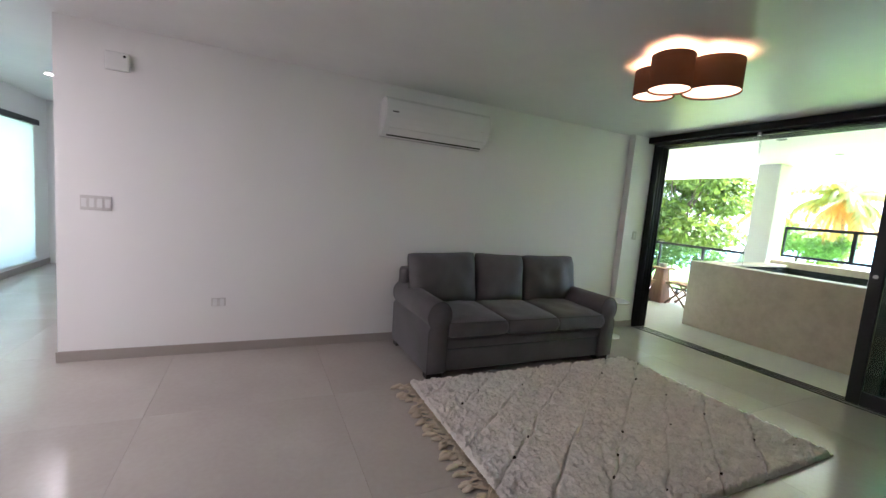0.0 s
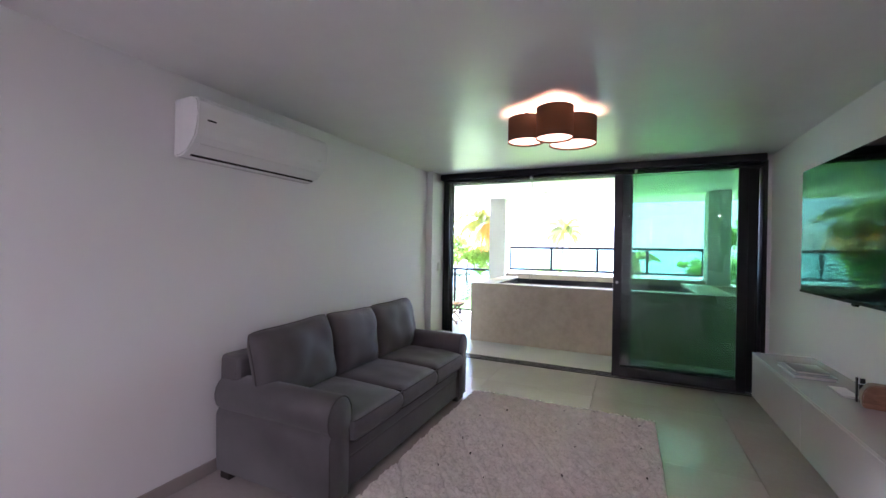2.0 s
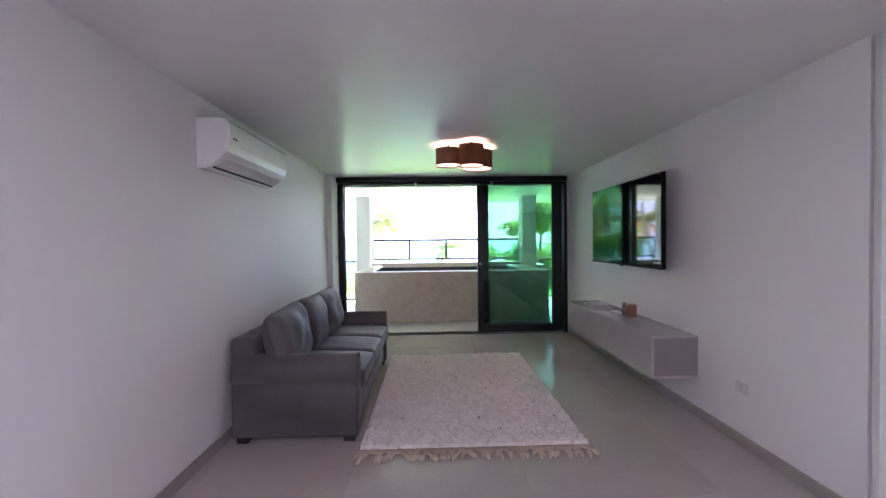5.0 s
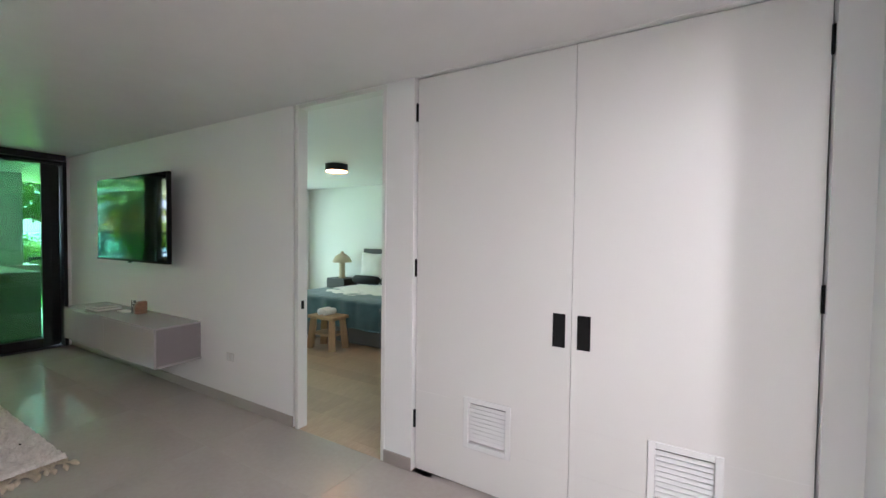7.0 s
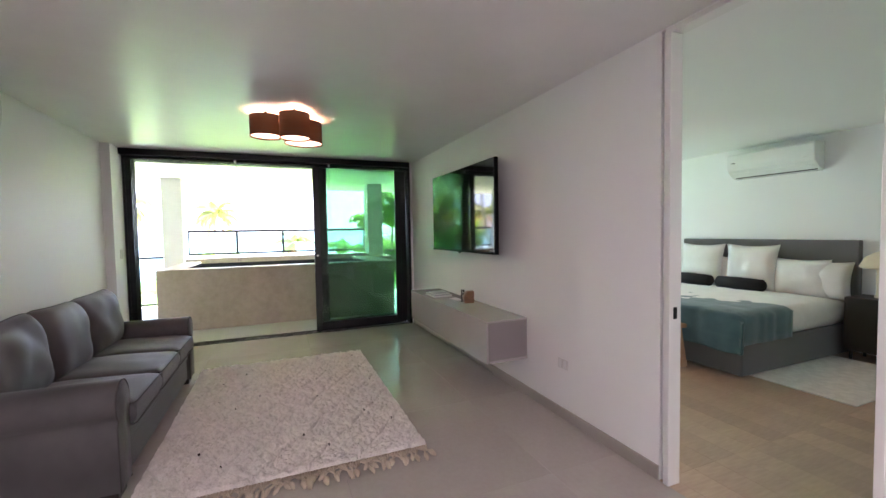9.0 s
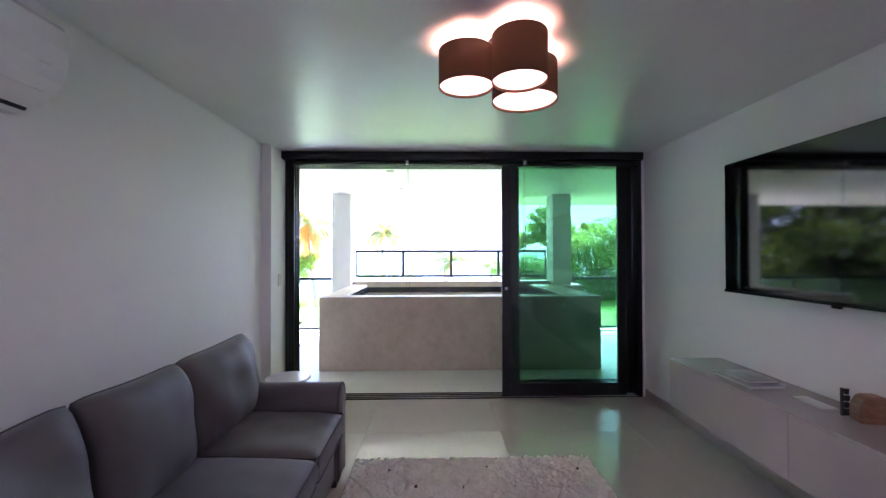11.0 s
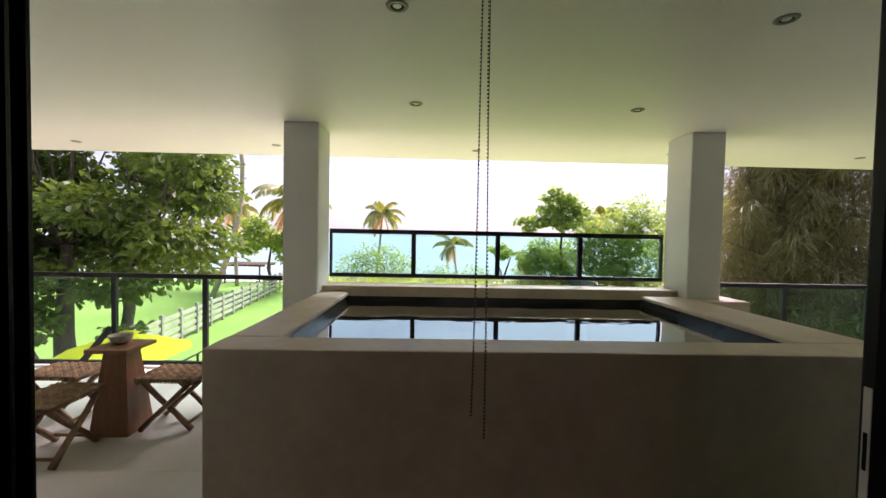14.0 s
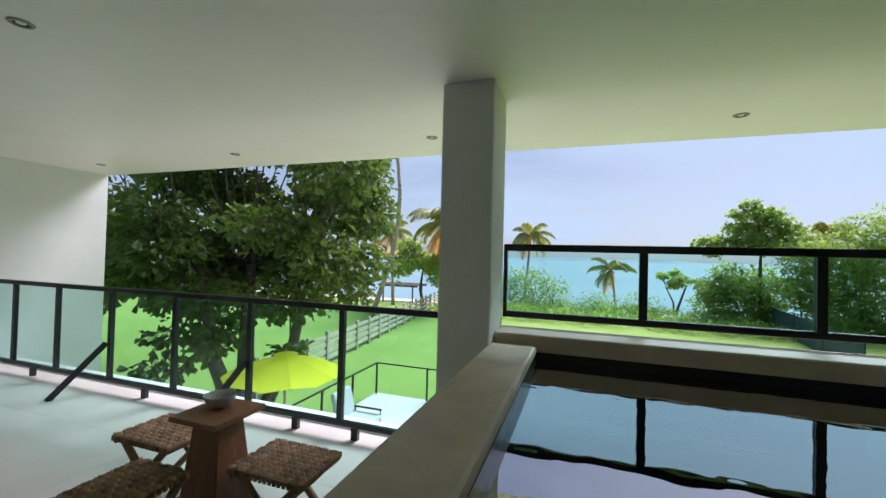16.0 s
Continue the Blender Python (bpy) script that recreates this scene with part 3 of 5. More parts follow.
# ---- sofa ----
def sofa():
    X0, X1, Y0, Y1 = 1.27, 3.48, 2.88, 3.90
    s = thing("sofa", ((X0 + X1) / 2, (Y0 + Y1) / 2, 0), "three-seat charcoal grey fabric sofa with rolled arms beside a cream rug", "sofa")
    prof = []
    for k in range(25):
        a = math.pi * (1.25 - 1.5 * k / 24)
        prof.append((0.125 + 0.118 * math.cos(a) * (1 if math.cos(a) < 0 else 0.86), 0.515 + 0.118 * math.sin(a)))
    prof = [(0.03, 0.05), (0.022, 0.40)] + prof + [(0.205, 0.40), (0.205, 0.05)]
    for side in (0, 1):
        b = bmesh.new()
        rings = []
        for y, sh in ((Y0 + 0.0, 0.93), (Y0 + 0.012, 1.0), (Y0 + 0.3, 1.0), (Y1 - 0.03, 1.0)):
            ring = []
            for (u, z) in prof:
                uu, zz = 0.115 + (u - 0.115) * sh, 0.35 + (z - 0.35) * sh
                x = X0 + uu if side == 0 else X1 - uu
                ring.append(b.verts.new((x, y, zz)))
            rings.append(ring)
        for r0, r1 in zip(rings, rings[1:]):
            for k in range(len(prof)):
                j = (k + 1) % len(prof)
                b.faces.new((r0[k], r0[j], r1[j], r1[k]))
        b.faces.new(rings[0]), b.faces.new(rings[-1])
        add("arm", b, M_SOFA, s, smooth=True)
        seam = [(X0 + u if side == 0 else X1 - u, Y0 + 0.006, z) for u, z in prof]
        seam = [(x, y, 0.35 + (z - 0.35) * 0.985) for x, y, z in seam]
        add("piping", tube(seam, 0.0045, n=6), M_SOFA_SEAM, s, smooth=True)
    add("base", box(X0 + 0.2, X1 - 0.2, Y0 + 0.035, Y1 - 0.1, 0.05, 0.235, r=0.012), M_SOFA, s)
    add("front_band", box(X0 + 0.2, X1 - 0.2, Y0 + 0.022, Y1 - 0.15, 0.238, 0.325, r=0.016), M_SOFA, s)
    back = box(X0 + 0.06, X1 - 0.06, Y1 - 0.2, Y1, 0.05, 0.765, r=0.04, seg=3)
    add("back_frame", back, M_SOFA, s)
    w = (X1 - X0 - 0.41) / 3
    for i in range(3):
        cx = X0 + 0.205 + w * (i + 0.5)
        m = Matrix.Translation((cx, Y0 + 0.335, 0.415)) @ Matrix.Rotation(radians(1.5), 4, "X")
        c = pillow(w - 0.002, 0.74, 0.19, nx=26, ny=26, puff=0.30, pinch=0.0, seed=i, wrinkle=0.010, m=m, square=14, crown=0.2, crowd=2.0)
        seat = add("seat_cushion", c, M_SOFA, s, smooth=True)
        for dz in (0.06, -0.06):
            pts = [m @ Vector((sx * (w / 2 + 0.001), sy * 0.365, dz)) for sx, sy in ((-0.97, 0.6), (-0.985, -0.97), (-0.9, -1.0), (0.9, -1.0), (0.985, -0.97), (0.97, 0.6))]
            add("piping", tube(pts, 0.0045, n=6), M_SOFA_SEAM, seat, smooth=True)
        bw = w + (0.17 if i != 1 else 0.02)
        bx = cx + (-0.08 if i == 0 else 0.08 if i == 2 else 0)
        m = Matrix.Translation((bx, Y1 - 0.35, 0.698)) @ Matrix.Rotation(radians(78), 4, "X") @ Matrix.Rotation(radians((2, -1.5, 0.5)[i]), 4, "Z")
        c = pillow(bw, 0.49, 0.27, nx=34, ny=30, puff=0.45, pinch=0.045, seed=i + 5, wrinkle=0.026, m=m, square=3.6, crown=0.12, crowd=1.5, corner=0.04)
        bc = add("back_cushion", c, M_SOFA, s, smooth=True)
        rim = []
        for k in range(49):
            q = k / 12
            u, v = ((-1 + 2 * (q % 1), 1), (1, 1 - 2 * (q % 1)), (1 - 2 * (q % 1), -1), (-1, -1 + 2 * (q % 1)))[min(3, int(q)) if k < 48 else 3] if k < 48 else (-1, 1)
            x, y = outline(u, v, bw, 0.49, 0.045, 0.04)
            rim.append(m @ Vector((x * 1.004, y * 1.006, 0)))
        add("seam", tube(rim, 0.0042, n=6), M_SOFA_SEAM, bc, smooth=True)
    for x in (X0 + 0.115, X1 - 0.115):
        for y in (Y0 + 0.07, Y1 - 0.1):
            add("foot", box(x - 0.075, x + 0.075, y - 0.045, y + 0.045, 0.0, 0.055, r=0.006), M_DARKWOOD, s, "dark wooden block foot")
    for o in s.children_recursive:
        if o.name.split(".")[0] != "foot":
            o.data.transform(Matrix.Diagonal((1, 1, 1.10, 1)))
    return s


sofa()


# ---- rug ----
def rug():
    X0, X1, Y0, Y1 = 1.13, 3.60, 1.07, 2.84
    t = thing("rug", ((X0 + X1) / 2, (Y0 + Y1) / 2, 0), "cream shaggy wool rug with diamond pattern, dark knots and tassels", "rug")
    nx, ny = 330, 240
    verts, faces = [], []
    for i in range(nx + 1):
        for j in range(ny + 1):
            x, y = X0 + (X1 - X0) * i / nx, Y0 + (Y1 - Y0) * j / ny
            wx = x + 0.03 * noise.noise((x * 4, y * 4, 0))
            wy = y + 0.03 * noise.noise((x * 4, y * 4, 7))
            a = abs(((wx / 0.46 + wy / 0.34) % 1.0) - 0.5) * 2
            b = abs(((wx / 0.46 - wy / 0.34) % 1.0) - 0.5) * 2
            g = max(0, 1 - (1 - a) / 0.075), max(0, 1 - (1 - b) / 0.075)
            h = 0.05 - 0.034 * max(g) + 0.016 * noise.noise((x * 20, y * 20, 2)) + 0.015 * noise.noise((x * 52, y * 38, 4)) + 0.010 * noise.noise((x * 9, y * 9, 9))
            for sx, sy, sh in ((5.0, 9.0, 11), (9.0, 5.0, 21), (13.0, 15.0, 31)):
                h -= 0.06 * max(0, 1 - abs(noise.noise((x * sx, y * sy, sh))) / 0.075) * max(0, noise.noise((x * 6, y * 6, sh + 3)))
            e = min(i, nx - i, j, ny - j)
            h = 0.004 if e == 0 else max(0.004, h) * min(1, 0.45 + e * 0.3)
            dx = 0.008 * noise.noise((y * 14, 3, i > nx / 2)) if i in (0, nx) else 0
            dy = 0.010 * noise.noise((x * 14, 5, j > ny / 2)) if j in (0, ny) else 0
            verts.append((x + dx - t.location.x, y + dy - t.location.y, h))
    for i in range(nx):
        for j in range(ny):
            k = i * (ny + 1) + j
            faces.append((k, k + ny + 1, k + ny + 2, k + 1))
    raw_part("rug_surface", verts, faces, M_RUG, t, smooth=True)
    knot = None
    rnd = random.Random(4)
    n = 0
    for i in range(-2, 16):
        for j in range(-2, 16):
            x, y = 0.23 * i + 0.0, 0.17 * j
            if (i + j) % 2 or not (X0 + 0.06 < x < X1 - 0.06 and Y0 + 0.05 < y < Y1 - 0.05) or rnd.random() < 0.12:
                continue
            x, y = x + rnd.uniform(-0.02, 0.02), y + rnd.uniform(-0.02, 0.02)
            if knot is None:
                b = rod((0, 0, 0.0), (0, 0, 0.014), 0.011, 0.007, n=7)
                o = part("dark_knot", b, M_RUGDARK, t, "small dark wool knot")
                knot = o.data
            else:
                o = new("dark_knot", knot)
                o.parent = t
            o.location = (x - t.location.x, y - t.location.y, 0.03)
            o.scale = (rnd.uniform(0.6, 1.5), rnd.uniform(0.5, 1.1), 0.9)
    meshes = []
    for v in range(4):
        r = random.Random(v)
        b = None
        bend = r.uniform(-0.03, 0.03)
        for q in (-1, 0, 1):
            pts = [(0.0, q * 0.012, 0.012), (-0.03, q * 0.008 + bend * 0.3, 0.009), (-0.055, bend * 0.7, 0.010), (-0.075, bend, 0.010)]
            b = tube(pts, [0.005, 0.0045, 0.004, 0.007], n=5, bm=b)
        b = tube([(-0.07, bend, 0.010), (-0.085, bend * 1.1, 0.012), (-0.105, bend * 1.1, 0.010), (-0.125, bend * 1.3, 0.006)], [0.006, 0.010, 0.010, 0.005], n=6, bm=b)
        meshes.append(b)
    data = []
    for b in meshes:
        o = part("tassel", b, M_FRINGE, t, "knotted cream tassel", smooth=True)
        data.append(o)
    count = 52
    for i in range(count):
        y = Y0 + 0.02 + (Y1 - Y0 - 0.04) * i / (count - 1)
        o = data[i] if i < 4 else new("tassel", data[i % 4].data)
        o.parent = t
        o.location = (X0 + 0.004 - t.location.x, y - t.location.y, 0)
        o.rotation_euler.z = rnd.uniform(-0.45, 0.45)
        o.scale = (rnd.uniform(1.0, 1.35), rnd.uniform(1.3, 1.9), 1.5)
    for i in range(46):
        y = Y0 + 0.01 + (Y1 - Y0 - 0.02) * i / 45
        o = new("tassel", data[i % 4].data)
        o.parent = t
        o.location = (X1 - 0.002 - t.location.x, y - t.location.y, 0)
        o.rotation_euler.z = math.pi + rnd.uniform(-0.3, 0.3)
        o.scale = (0.32, 0.6, 0.8)
    add("hem", box(X0 - 0.006, X0 + 0.012, Y0, Y1, 0.001, 0.02, r=0.006), M_FRINGE, t, "woven hem at the tassels")


rug()


# ---- air conditioners ----
def air_conditioner(at, length, turn, label):
    t = thing("air_conditioner", at, label, "air conditioner", "wall air conditioners", turn=turn)
    prof = [(0.0, 0.0), (0.05, 0.0), (0.085, 0.012), (0.13, 0.04), (0.18, 0.078), (0.21, 0.115), (0.226, 0.17), (0.233, 0.25), (0.232, 0.325), (0.216, 0.352), (0.17, 0.36), (0.0, 0.362)]

    def ext(pr, x0, x1):
        b = bmesh.new()
        va, vb = [b.verts.new((x0, -y, z)) for y, z in pr], [b.verts.new((x1, -y, z)) for y, z in pr]
        b.faces.new(va), b.faces.new(vb)
        for k in range(len(pr)):
            j = (k + 1) % len(pr)
            b.faces.new((va[k], va[j], vb[j], vb[k]))
        return b
    L = length / 2
    b = ext(prof, -L, L)
    bmesh.ops.bevel(b, geom=[e for e in b.edges if abs(e.verts[0].co.x - e.verts[1].co.x) < 1e-5], offset=0.01, segments=2, affect="EDGES")
    part("body", b, M_PLASTIC, t)
    part("front_panel", ext([(0.184, 0.083), (0.216, 0.117), (0.2315, 0.17), (0.2385, 0.25), (0.2375, 0.325), (0.230, 0.325), (0.225, 0.17), (0.19, 0.095)], -L + 0.006, L - 0.006), M_PLASTIC, t)
    part("vane", ext([(0.104, 0.019), (0.134, 0.037), (0.182, 0.074), (0.177, 0.082), (0.13, 0.046), (0.10, 0.028)], -L + 0.05, L - 0.05), M_PLASTIC, t, "hinged louvre")
    part("air_slot", ext([(0.086, 0.008), (0.094, 0.012), (0.100, 0.022), (0.09, 0.02)], -L + 0.05, L - 0.03), M_SLOT, t)
    part("badge", ext([(0.2395, 0.215), (0.2395, 0.225), (0.236, 0.225), (0.236, 0.215)], -L + 0.06, -L + 0.12), M_SLOT, t, "small dark maker's badge")
    part("indicator", ext([(0.2395, 0.165), (0.2395, 0.172), (0.226, 0.172), (0.226, 0.165)], L - 0.12, L - 0.08), M_PLATE, t)
    return t


air_conditioner((1.615, YN, 2.152), 1.16, 0, "white wall-mounted split air conditioner high above the grey sofa")
air_conditioner((1.89, -4.40, 2.23), 1.05, 180, "white wall-mounted split air conditioner above the bed")


# ---- ceiling lamps ----
def cluster_lamp():
    t = thing("ceiling_lamp", (2.6, 1.88, H), "ceiling lamp of three brown fabric drum shades glowing warm orange", "ceiling lamp")
    for (x, y, r, z0, z1) in ((2.448, 1.826, 0.133, 2.413, 2.636), (2.60, 2.07, 0.142, 2.446, 2.63), (2.75, 1.735, 0.178, 2.432, 2.634)):
        b = lathe([(r, z0), (r, z1), (r - 0.003, z1), (r - 0.003, z0)], n=40, at=(x, y, 0))
        bmesh.ops.delete(b, geom=[f for f in b.faces if len(f.verts) > 4], context="FACES")
        sh = add("shade", b, M_SHADE, t, "brown fabric drum shade", smooth=True)
        d_ = lathe([(0.001, z0 + 0.012), (r - 0.006, z0 + 0.012), (r - 0.006, z0 + 0.016), (0.001, z0 + 0.016)], n=40, at=(x, y, 0))
        add("diffuser", d_, M_BULB, sh, "glowing round diffuser")
        add("rim", tube([(x + r * math.cos(k * math.pi / 18), y + r * math.sin(k * math.pi / 18), z0) for k in range(37)], 0.0025, n=5), M_SHADE, sh)
        add("stem", rod((x, y, z1 - 0.05), (x, y, H), 0.012), M_BLACK, t)
        point_lamp("lamp_bulb", (x, y, z1 - 0.10), 0.7, WARM, 0.06)
    add("ceiling_plate", rod((2.60, 1.87, H - 0.02), (2.60, 1.87, H), 0.09, n=32), M_BLACK, t)


cluster_lamp()
bl = thing("ceiling_lamp", (1.9, -2.25, H), "small black drum ceiling lamp glowing warm in the bedroom", "ceiling lamp")
add("drum", rod((1.9, -2.25, H - 0.10), (1.9, -2.25, H), 0.165, n=40), M_BLACK, bl, smooth=False)
add("diffuser", rod((1.9, -2.25, H - 0.112), (1.9, -2.25, H - 0.1005), 0.155, n=40), M_BULB_DIM, bl, "glowing round diffuser")

# ---- television and wall cabinet ----
tv = thing("television", (2.635, -0.05, 1.77), "large black television on the white wall, switched off", "television")
add("case", box(1.822, 3.448, 0.055, 0.098, 1.305, 2.235, r=0.006), M_TVCASE, tv)
add("screen", box(1.83, 3.44, 0.0985, 0.1015, 1.325, 2.228), M_TV, tv, "dark mirror-like screen")
add("bezel", box(1.822, 3.448, 0.0985, 0.107, 1.305, 1.324, r=0.002, seg=1), M_TVCASE, tv)
add("sensor", box(2.61, 2.66, 0.085, 0.105, 1.29, 1.305, r=0.003, seg=1), M_TVCASE, tv)
add("bracket", box(2.3, 3.0, YS, 0.055, 1.55, 2.0, r=0.01), M_TVCASE, tv)

cab = thing("wall_cabinet", (2.65, 0.1, 0.35), "floating grey lacquered media cabinet on the wall below the television", "cabinet")
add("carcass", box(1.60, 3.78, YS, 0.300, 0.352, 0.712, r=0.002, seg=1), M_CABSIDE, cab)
add("top", box(1.598, 3.782, YS, 0.322, 0.7125, 0.73, r=0.002, seg=1), M_CAB, cab, "glossy grey top")
for x0, x1 in ((1.602, 2.6885), (2.6915, 3.778)):
    add("door", box(x0, x1, 0.3015, 0.320, 0.35, 0.7105, r=0.002, seg=1), M_CAB, cab, "glossy grey flap front")
add("end_trim", box(1.590, 1.5975, YS, 0.3, 0.352, 0.372), M_CAB, cab)

bk = thing("book", (3.2, 0.13, 0.73), "large grey coffee-table book lying closed on the media cabinet", "book")
bk.rotation_euler.z = 0
add("pages", box(3.03, 3.36, 0.03, 0.25, 0.733, 0.752), M_PAPER, bk)
add("cover", box(3.02, 3.37, 0.02, 0.26, 0.752, 0.756, r=0.001, seg=1), M_BOOK, bk, "grey patterned cover")
add("back_cover", box(3.02, 3.37, 0.02, 0.26, 0.73, 0.7328), M_BOOK, bk)
b2 = thing("book", (3.17, 0.14, 0.756), "smaller blue-grey paperback lying on the large grey book", "book")
add("pages", box(3.06, 3.29, 0.05, 0.235, 0.7605, 0.772), M_PAPER, b2)
add("cover", box(3.055, 3.295, 0.045, 0.24, 0.7722, 0.775, r=0.001, seg=1), M_BOOK, b2, "blue-grey cover")
add("back_cover", box(3.055, 3.295, 0.045, 0.24, 0.7565, 0.760), M_BOOK, b2)
tray = thing("tray", (2.78, 0.1, 0.73), "small white tray lying on the media cabinet", "tray")
add("plate", box(2.68, 2.88, 0.04, 0.13, 0.73, 0.742, r=0.004), M_PLATE, tray)
sg = thing("letter_stand", (2.625, 0.06, 0.73), "thin black upright cut-out ornament beside a wooden block", "ornament")
for k, (z0, z1, w) in enumerate(((0.73, 0.765, 0.03), (0.77, 0.80, 0.022), (0.805, 0.835, 0.03), (0.84, 0.87, 0.022))):
    add("letter", box(2.618, 2.63, 0.045 - w / 2 + 0.015, 0.045 + w / 2 + 0.015, z0, z1, r=0.002, seg=1), M_BLACK, sg)
add("spine", box(2.618, 2.63, 0.082, 0.09, 0.73, 0.875), M_BLACK, sg)
wb_ = thing("wooden_block", (2.53, 0.04, 0.73), "rounded brown wooden block ornament on the media cabinet", "ornament")
b = bmesh.new()
pr = [(-0.055, 0), (0.055, 0), (0.062, 0.04), (0.058, 0.085), (0.04, 0.12), (0.02, 0.135), (-0.055, 0.135)]
va, vb = [b.verts.new((2.50 , 0.04 + y, 0.73 + z)) for y, z in pr], [b.verts.new((2.575, 0.04 + y, 0.73 + z)) for y, z in pr]
b.faces.new(va), b.faces.new(vb)
for k in range(len(pr)):
    j = (k + 1) % len(pr)
    b.faces.new((va[k], va[j], vb[j], vb[k]))
bmesh.ops.bevel(b, geom=b.edges[:], offset=0.005, segments=2, affect="EDGES")
b.transform(Matrix.Translation((2.53, 0.04, 0)) @ Matrix.Rotation(radians(-12), 4, "Z") @ Matrix.Translation((-2.53, -0.04, 0)))
add("block", b, M_DECORWOOD, wb_)


# ---- switches and outlets ----
def plate(name, at, w, h, axis, gangs, label, cat="switch"):
    """A wall plate; axis is the way it faces."""
    t = thing(name, at, label, cat)
    s = {"y-": (1, -1), "y+": (1, 1), "x-": (0, -1)}[axis]

    def slab(u0, u1, z0, z1, d0, d1, r):
        if s[0] == 1:
            a, b_ = sorted((at[1] + s[1] * d0, at[1] + s[1] * d1))
            return box(at[0] + u0, at[0] + u1, a, b_, at[2] + z0, at[2] + z1, r=r, seg=1)
        a, b_ = sorted((at[0] + s[1] * d0, at[0] + s[1] * d1))
        return box(a, b_, at[1] + u0, at[1] + u1, at[2] + z0, at[2] + z1, r=r, seg=1)
    add("plate", slab(-w / 2, w / 2, -h / 2, h / 2, 0, 0.007, 0.002), M_PLATE, t)
    for g in range(gangs):
        c = -w / 2 + w * (g + 0.5) / gangs
        add("rocker" if cat == "switch" else "socket", slab(c - 0.017, c + 0.017, -0.034, 0.034, 0.0075, 0.0105, 0.001), M_PLASTIC, t)


plate("light_switch", (-1.22, YN, 1.30), 0.2, 0.115, "y-", 4, "white four-gang wall switch plate on the white wall")
plate("wall_outlet", (-0.35, YN, 0.47), 0.115, 0.075, "y-", 2, "white wall outlet plate low on the wall", "outlet")
plate("wall_outlet", (1.09, YS, 0.45), 0.115, 0.078, "y+", 2, "white wall outlet plate low on the wall", "outlet")
plate("light_switch", (4.76, 3.855, 1.32), 0.075, 0.12, "y-", 1, "white wall switch plate beside the sliding door")
sd = thing("smoke_detector", (-1.08, YN, 2.41), "white square wall sensor near the ceiling", "sensor")
add("case", box(-1.16, -1.0, YN - 0.035, YN, 2.34, 2.48, r=0.012), M_PLASTIC, sd)
add("sensor_dot", rod((-1.03, YN - 0.0365, 2.45), (-1.03, YN - 0.0345, 2.45), 0.01, n=12), M_SLOT, sd)


# ---- closet and doorway ----
def closet_leaf(x0, x1, pull_x, vent_x, hinge_x, hinge_zs):
    t = thing("closet_door", ((x0 + x1) / 2, YS - 0.036, 0.01), "tall off-white closed closet door with black pull and louvred vent", "door", "closet doors")
    yf = YS - 0.036
    a, b_, c, d_ = vent_x - 0.125, vent_x + 0.125, 0.30, 0.56
    body = box(x0, x1, yf - 0.036, yf, d_, 2.671, r=0.001, seg=1)
    body = box(x0, x1, yf - 0.036, yf, 0.01, c, r=0.001, seg=1, bm=body)
    body = box(x0, a, yf - 0.036, yf, c, d_, bm=body)
    body = box(b_, x1, yf - 0.036, yf, c, d_, bm=body)
    add("leaf", body, M_DOOR, t)
    add("pull", box(pull_x - 0.035, pull_x + 0.035, yf, yf + 0.006, 1.0, 1.19, r=0.002, seg=1), M_SLOT, t, "black recessed pull")
    v = box(a - 0.035, a, yf, yf + 0.01, c - 0.035, d_ + 0.035, r=0.003, seg=1)
    v = box(b_, b_ + 0.035, yf, yf + 0.01, c - 0.035, d_ + 0.035, r=0.003, seg=1, bm=v)
    v = box(a, b_, yf, yf + 0.01, c - 0.035, c, r=0.003, seg=1, bm=v)
    v = box(a, b_, yf, yf + 0.01, d_, d_ + 0.035, r=0.003, seg=1, bm=v)
    fr_ = add("vent_frame", v, M_PLASTIC, t)
    for k in range(9):
        z = c + 0.015 + k * (d_ - c - 0.02) / 9
        s_ = box(-(b_ - a) / 2 + 0.001, (b_ - a) / 2 - 0.001, -0.002, 0.002, -0.0115, 0.0115)
        s_.transform(Matrix.Translation((vent_x, yf - 0.008, z + 0.008)) @ Matrix.Rotation(radians(42), 4, "X"))
        add("slat", s_, M_PLASTIC, t)
    # black sheet stands in for the shade between the white slats
    add("vent_gap_shade", box(a, b_, yf - 0.034, yf - 0.03, c, d_), M_SLOT, t)
    for z in hinge_zs:
        add("hinge", rod((hinge_x, yf + 0.008, z - 0.06), (hinge_x, yf + 0.008, z + 0.06), 0.009, n=10), M_SLOT, t, "black hinge")
        s_ = -1 if hinge_x > -2 else 1
        lo, hi = sorted((hinge_x, hinge_x - s_ * 0.035))
        add("hinge_leaf", box(lo, hi, yf + 0.001, yf + 0.004, z - 0.055, z + 0.055), M_STEEL, t)


# black backing strips that put shade into the gaps round the closet doors
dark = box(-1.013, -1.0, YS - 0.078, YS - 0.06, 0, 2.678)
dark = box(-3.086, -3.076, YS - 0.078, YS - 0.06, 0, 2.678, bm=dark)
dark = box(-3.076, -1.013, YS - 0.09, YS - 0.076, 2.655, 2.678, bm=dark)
part("closet_gap_shade", dark, M_SLOT, kind="structure")
closet_leaf(-2.0465, -1.010, -1.98, -1.545, -1.007, (2.45, 1.40, 0.36))
closet_leaf(-3.078, -2.0495, -2.115, -2.60, -3.082, (2.45, 1.37, 0.36))
dj = thing("door_1", (-0.3, YS, 0), "white painted door frame of the open bedroom doorway", kind="structure")
add("jamb", box(0.135, 0.172, YS - 0.085, YS + 0.012, 0, 2.668, r=0.002, seg=1), M_DOOR, dj)
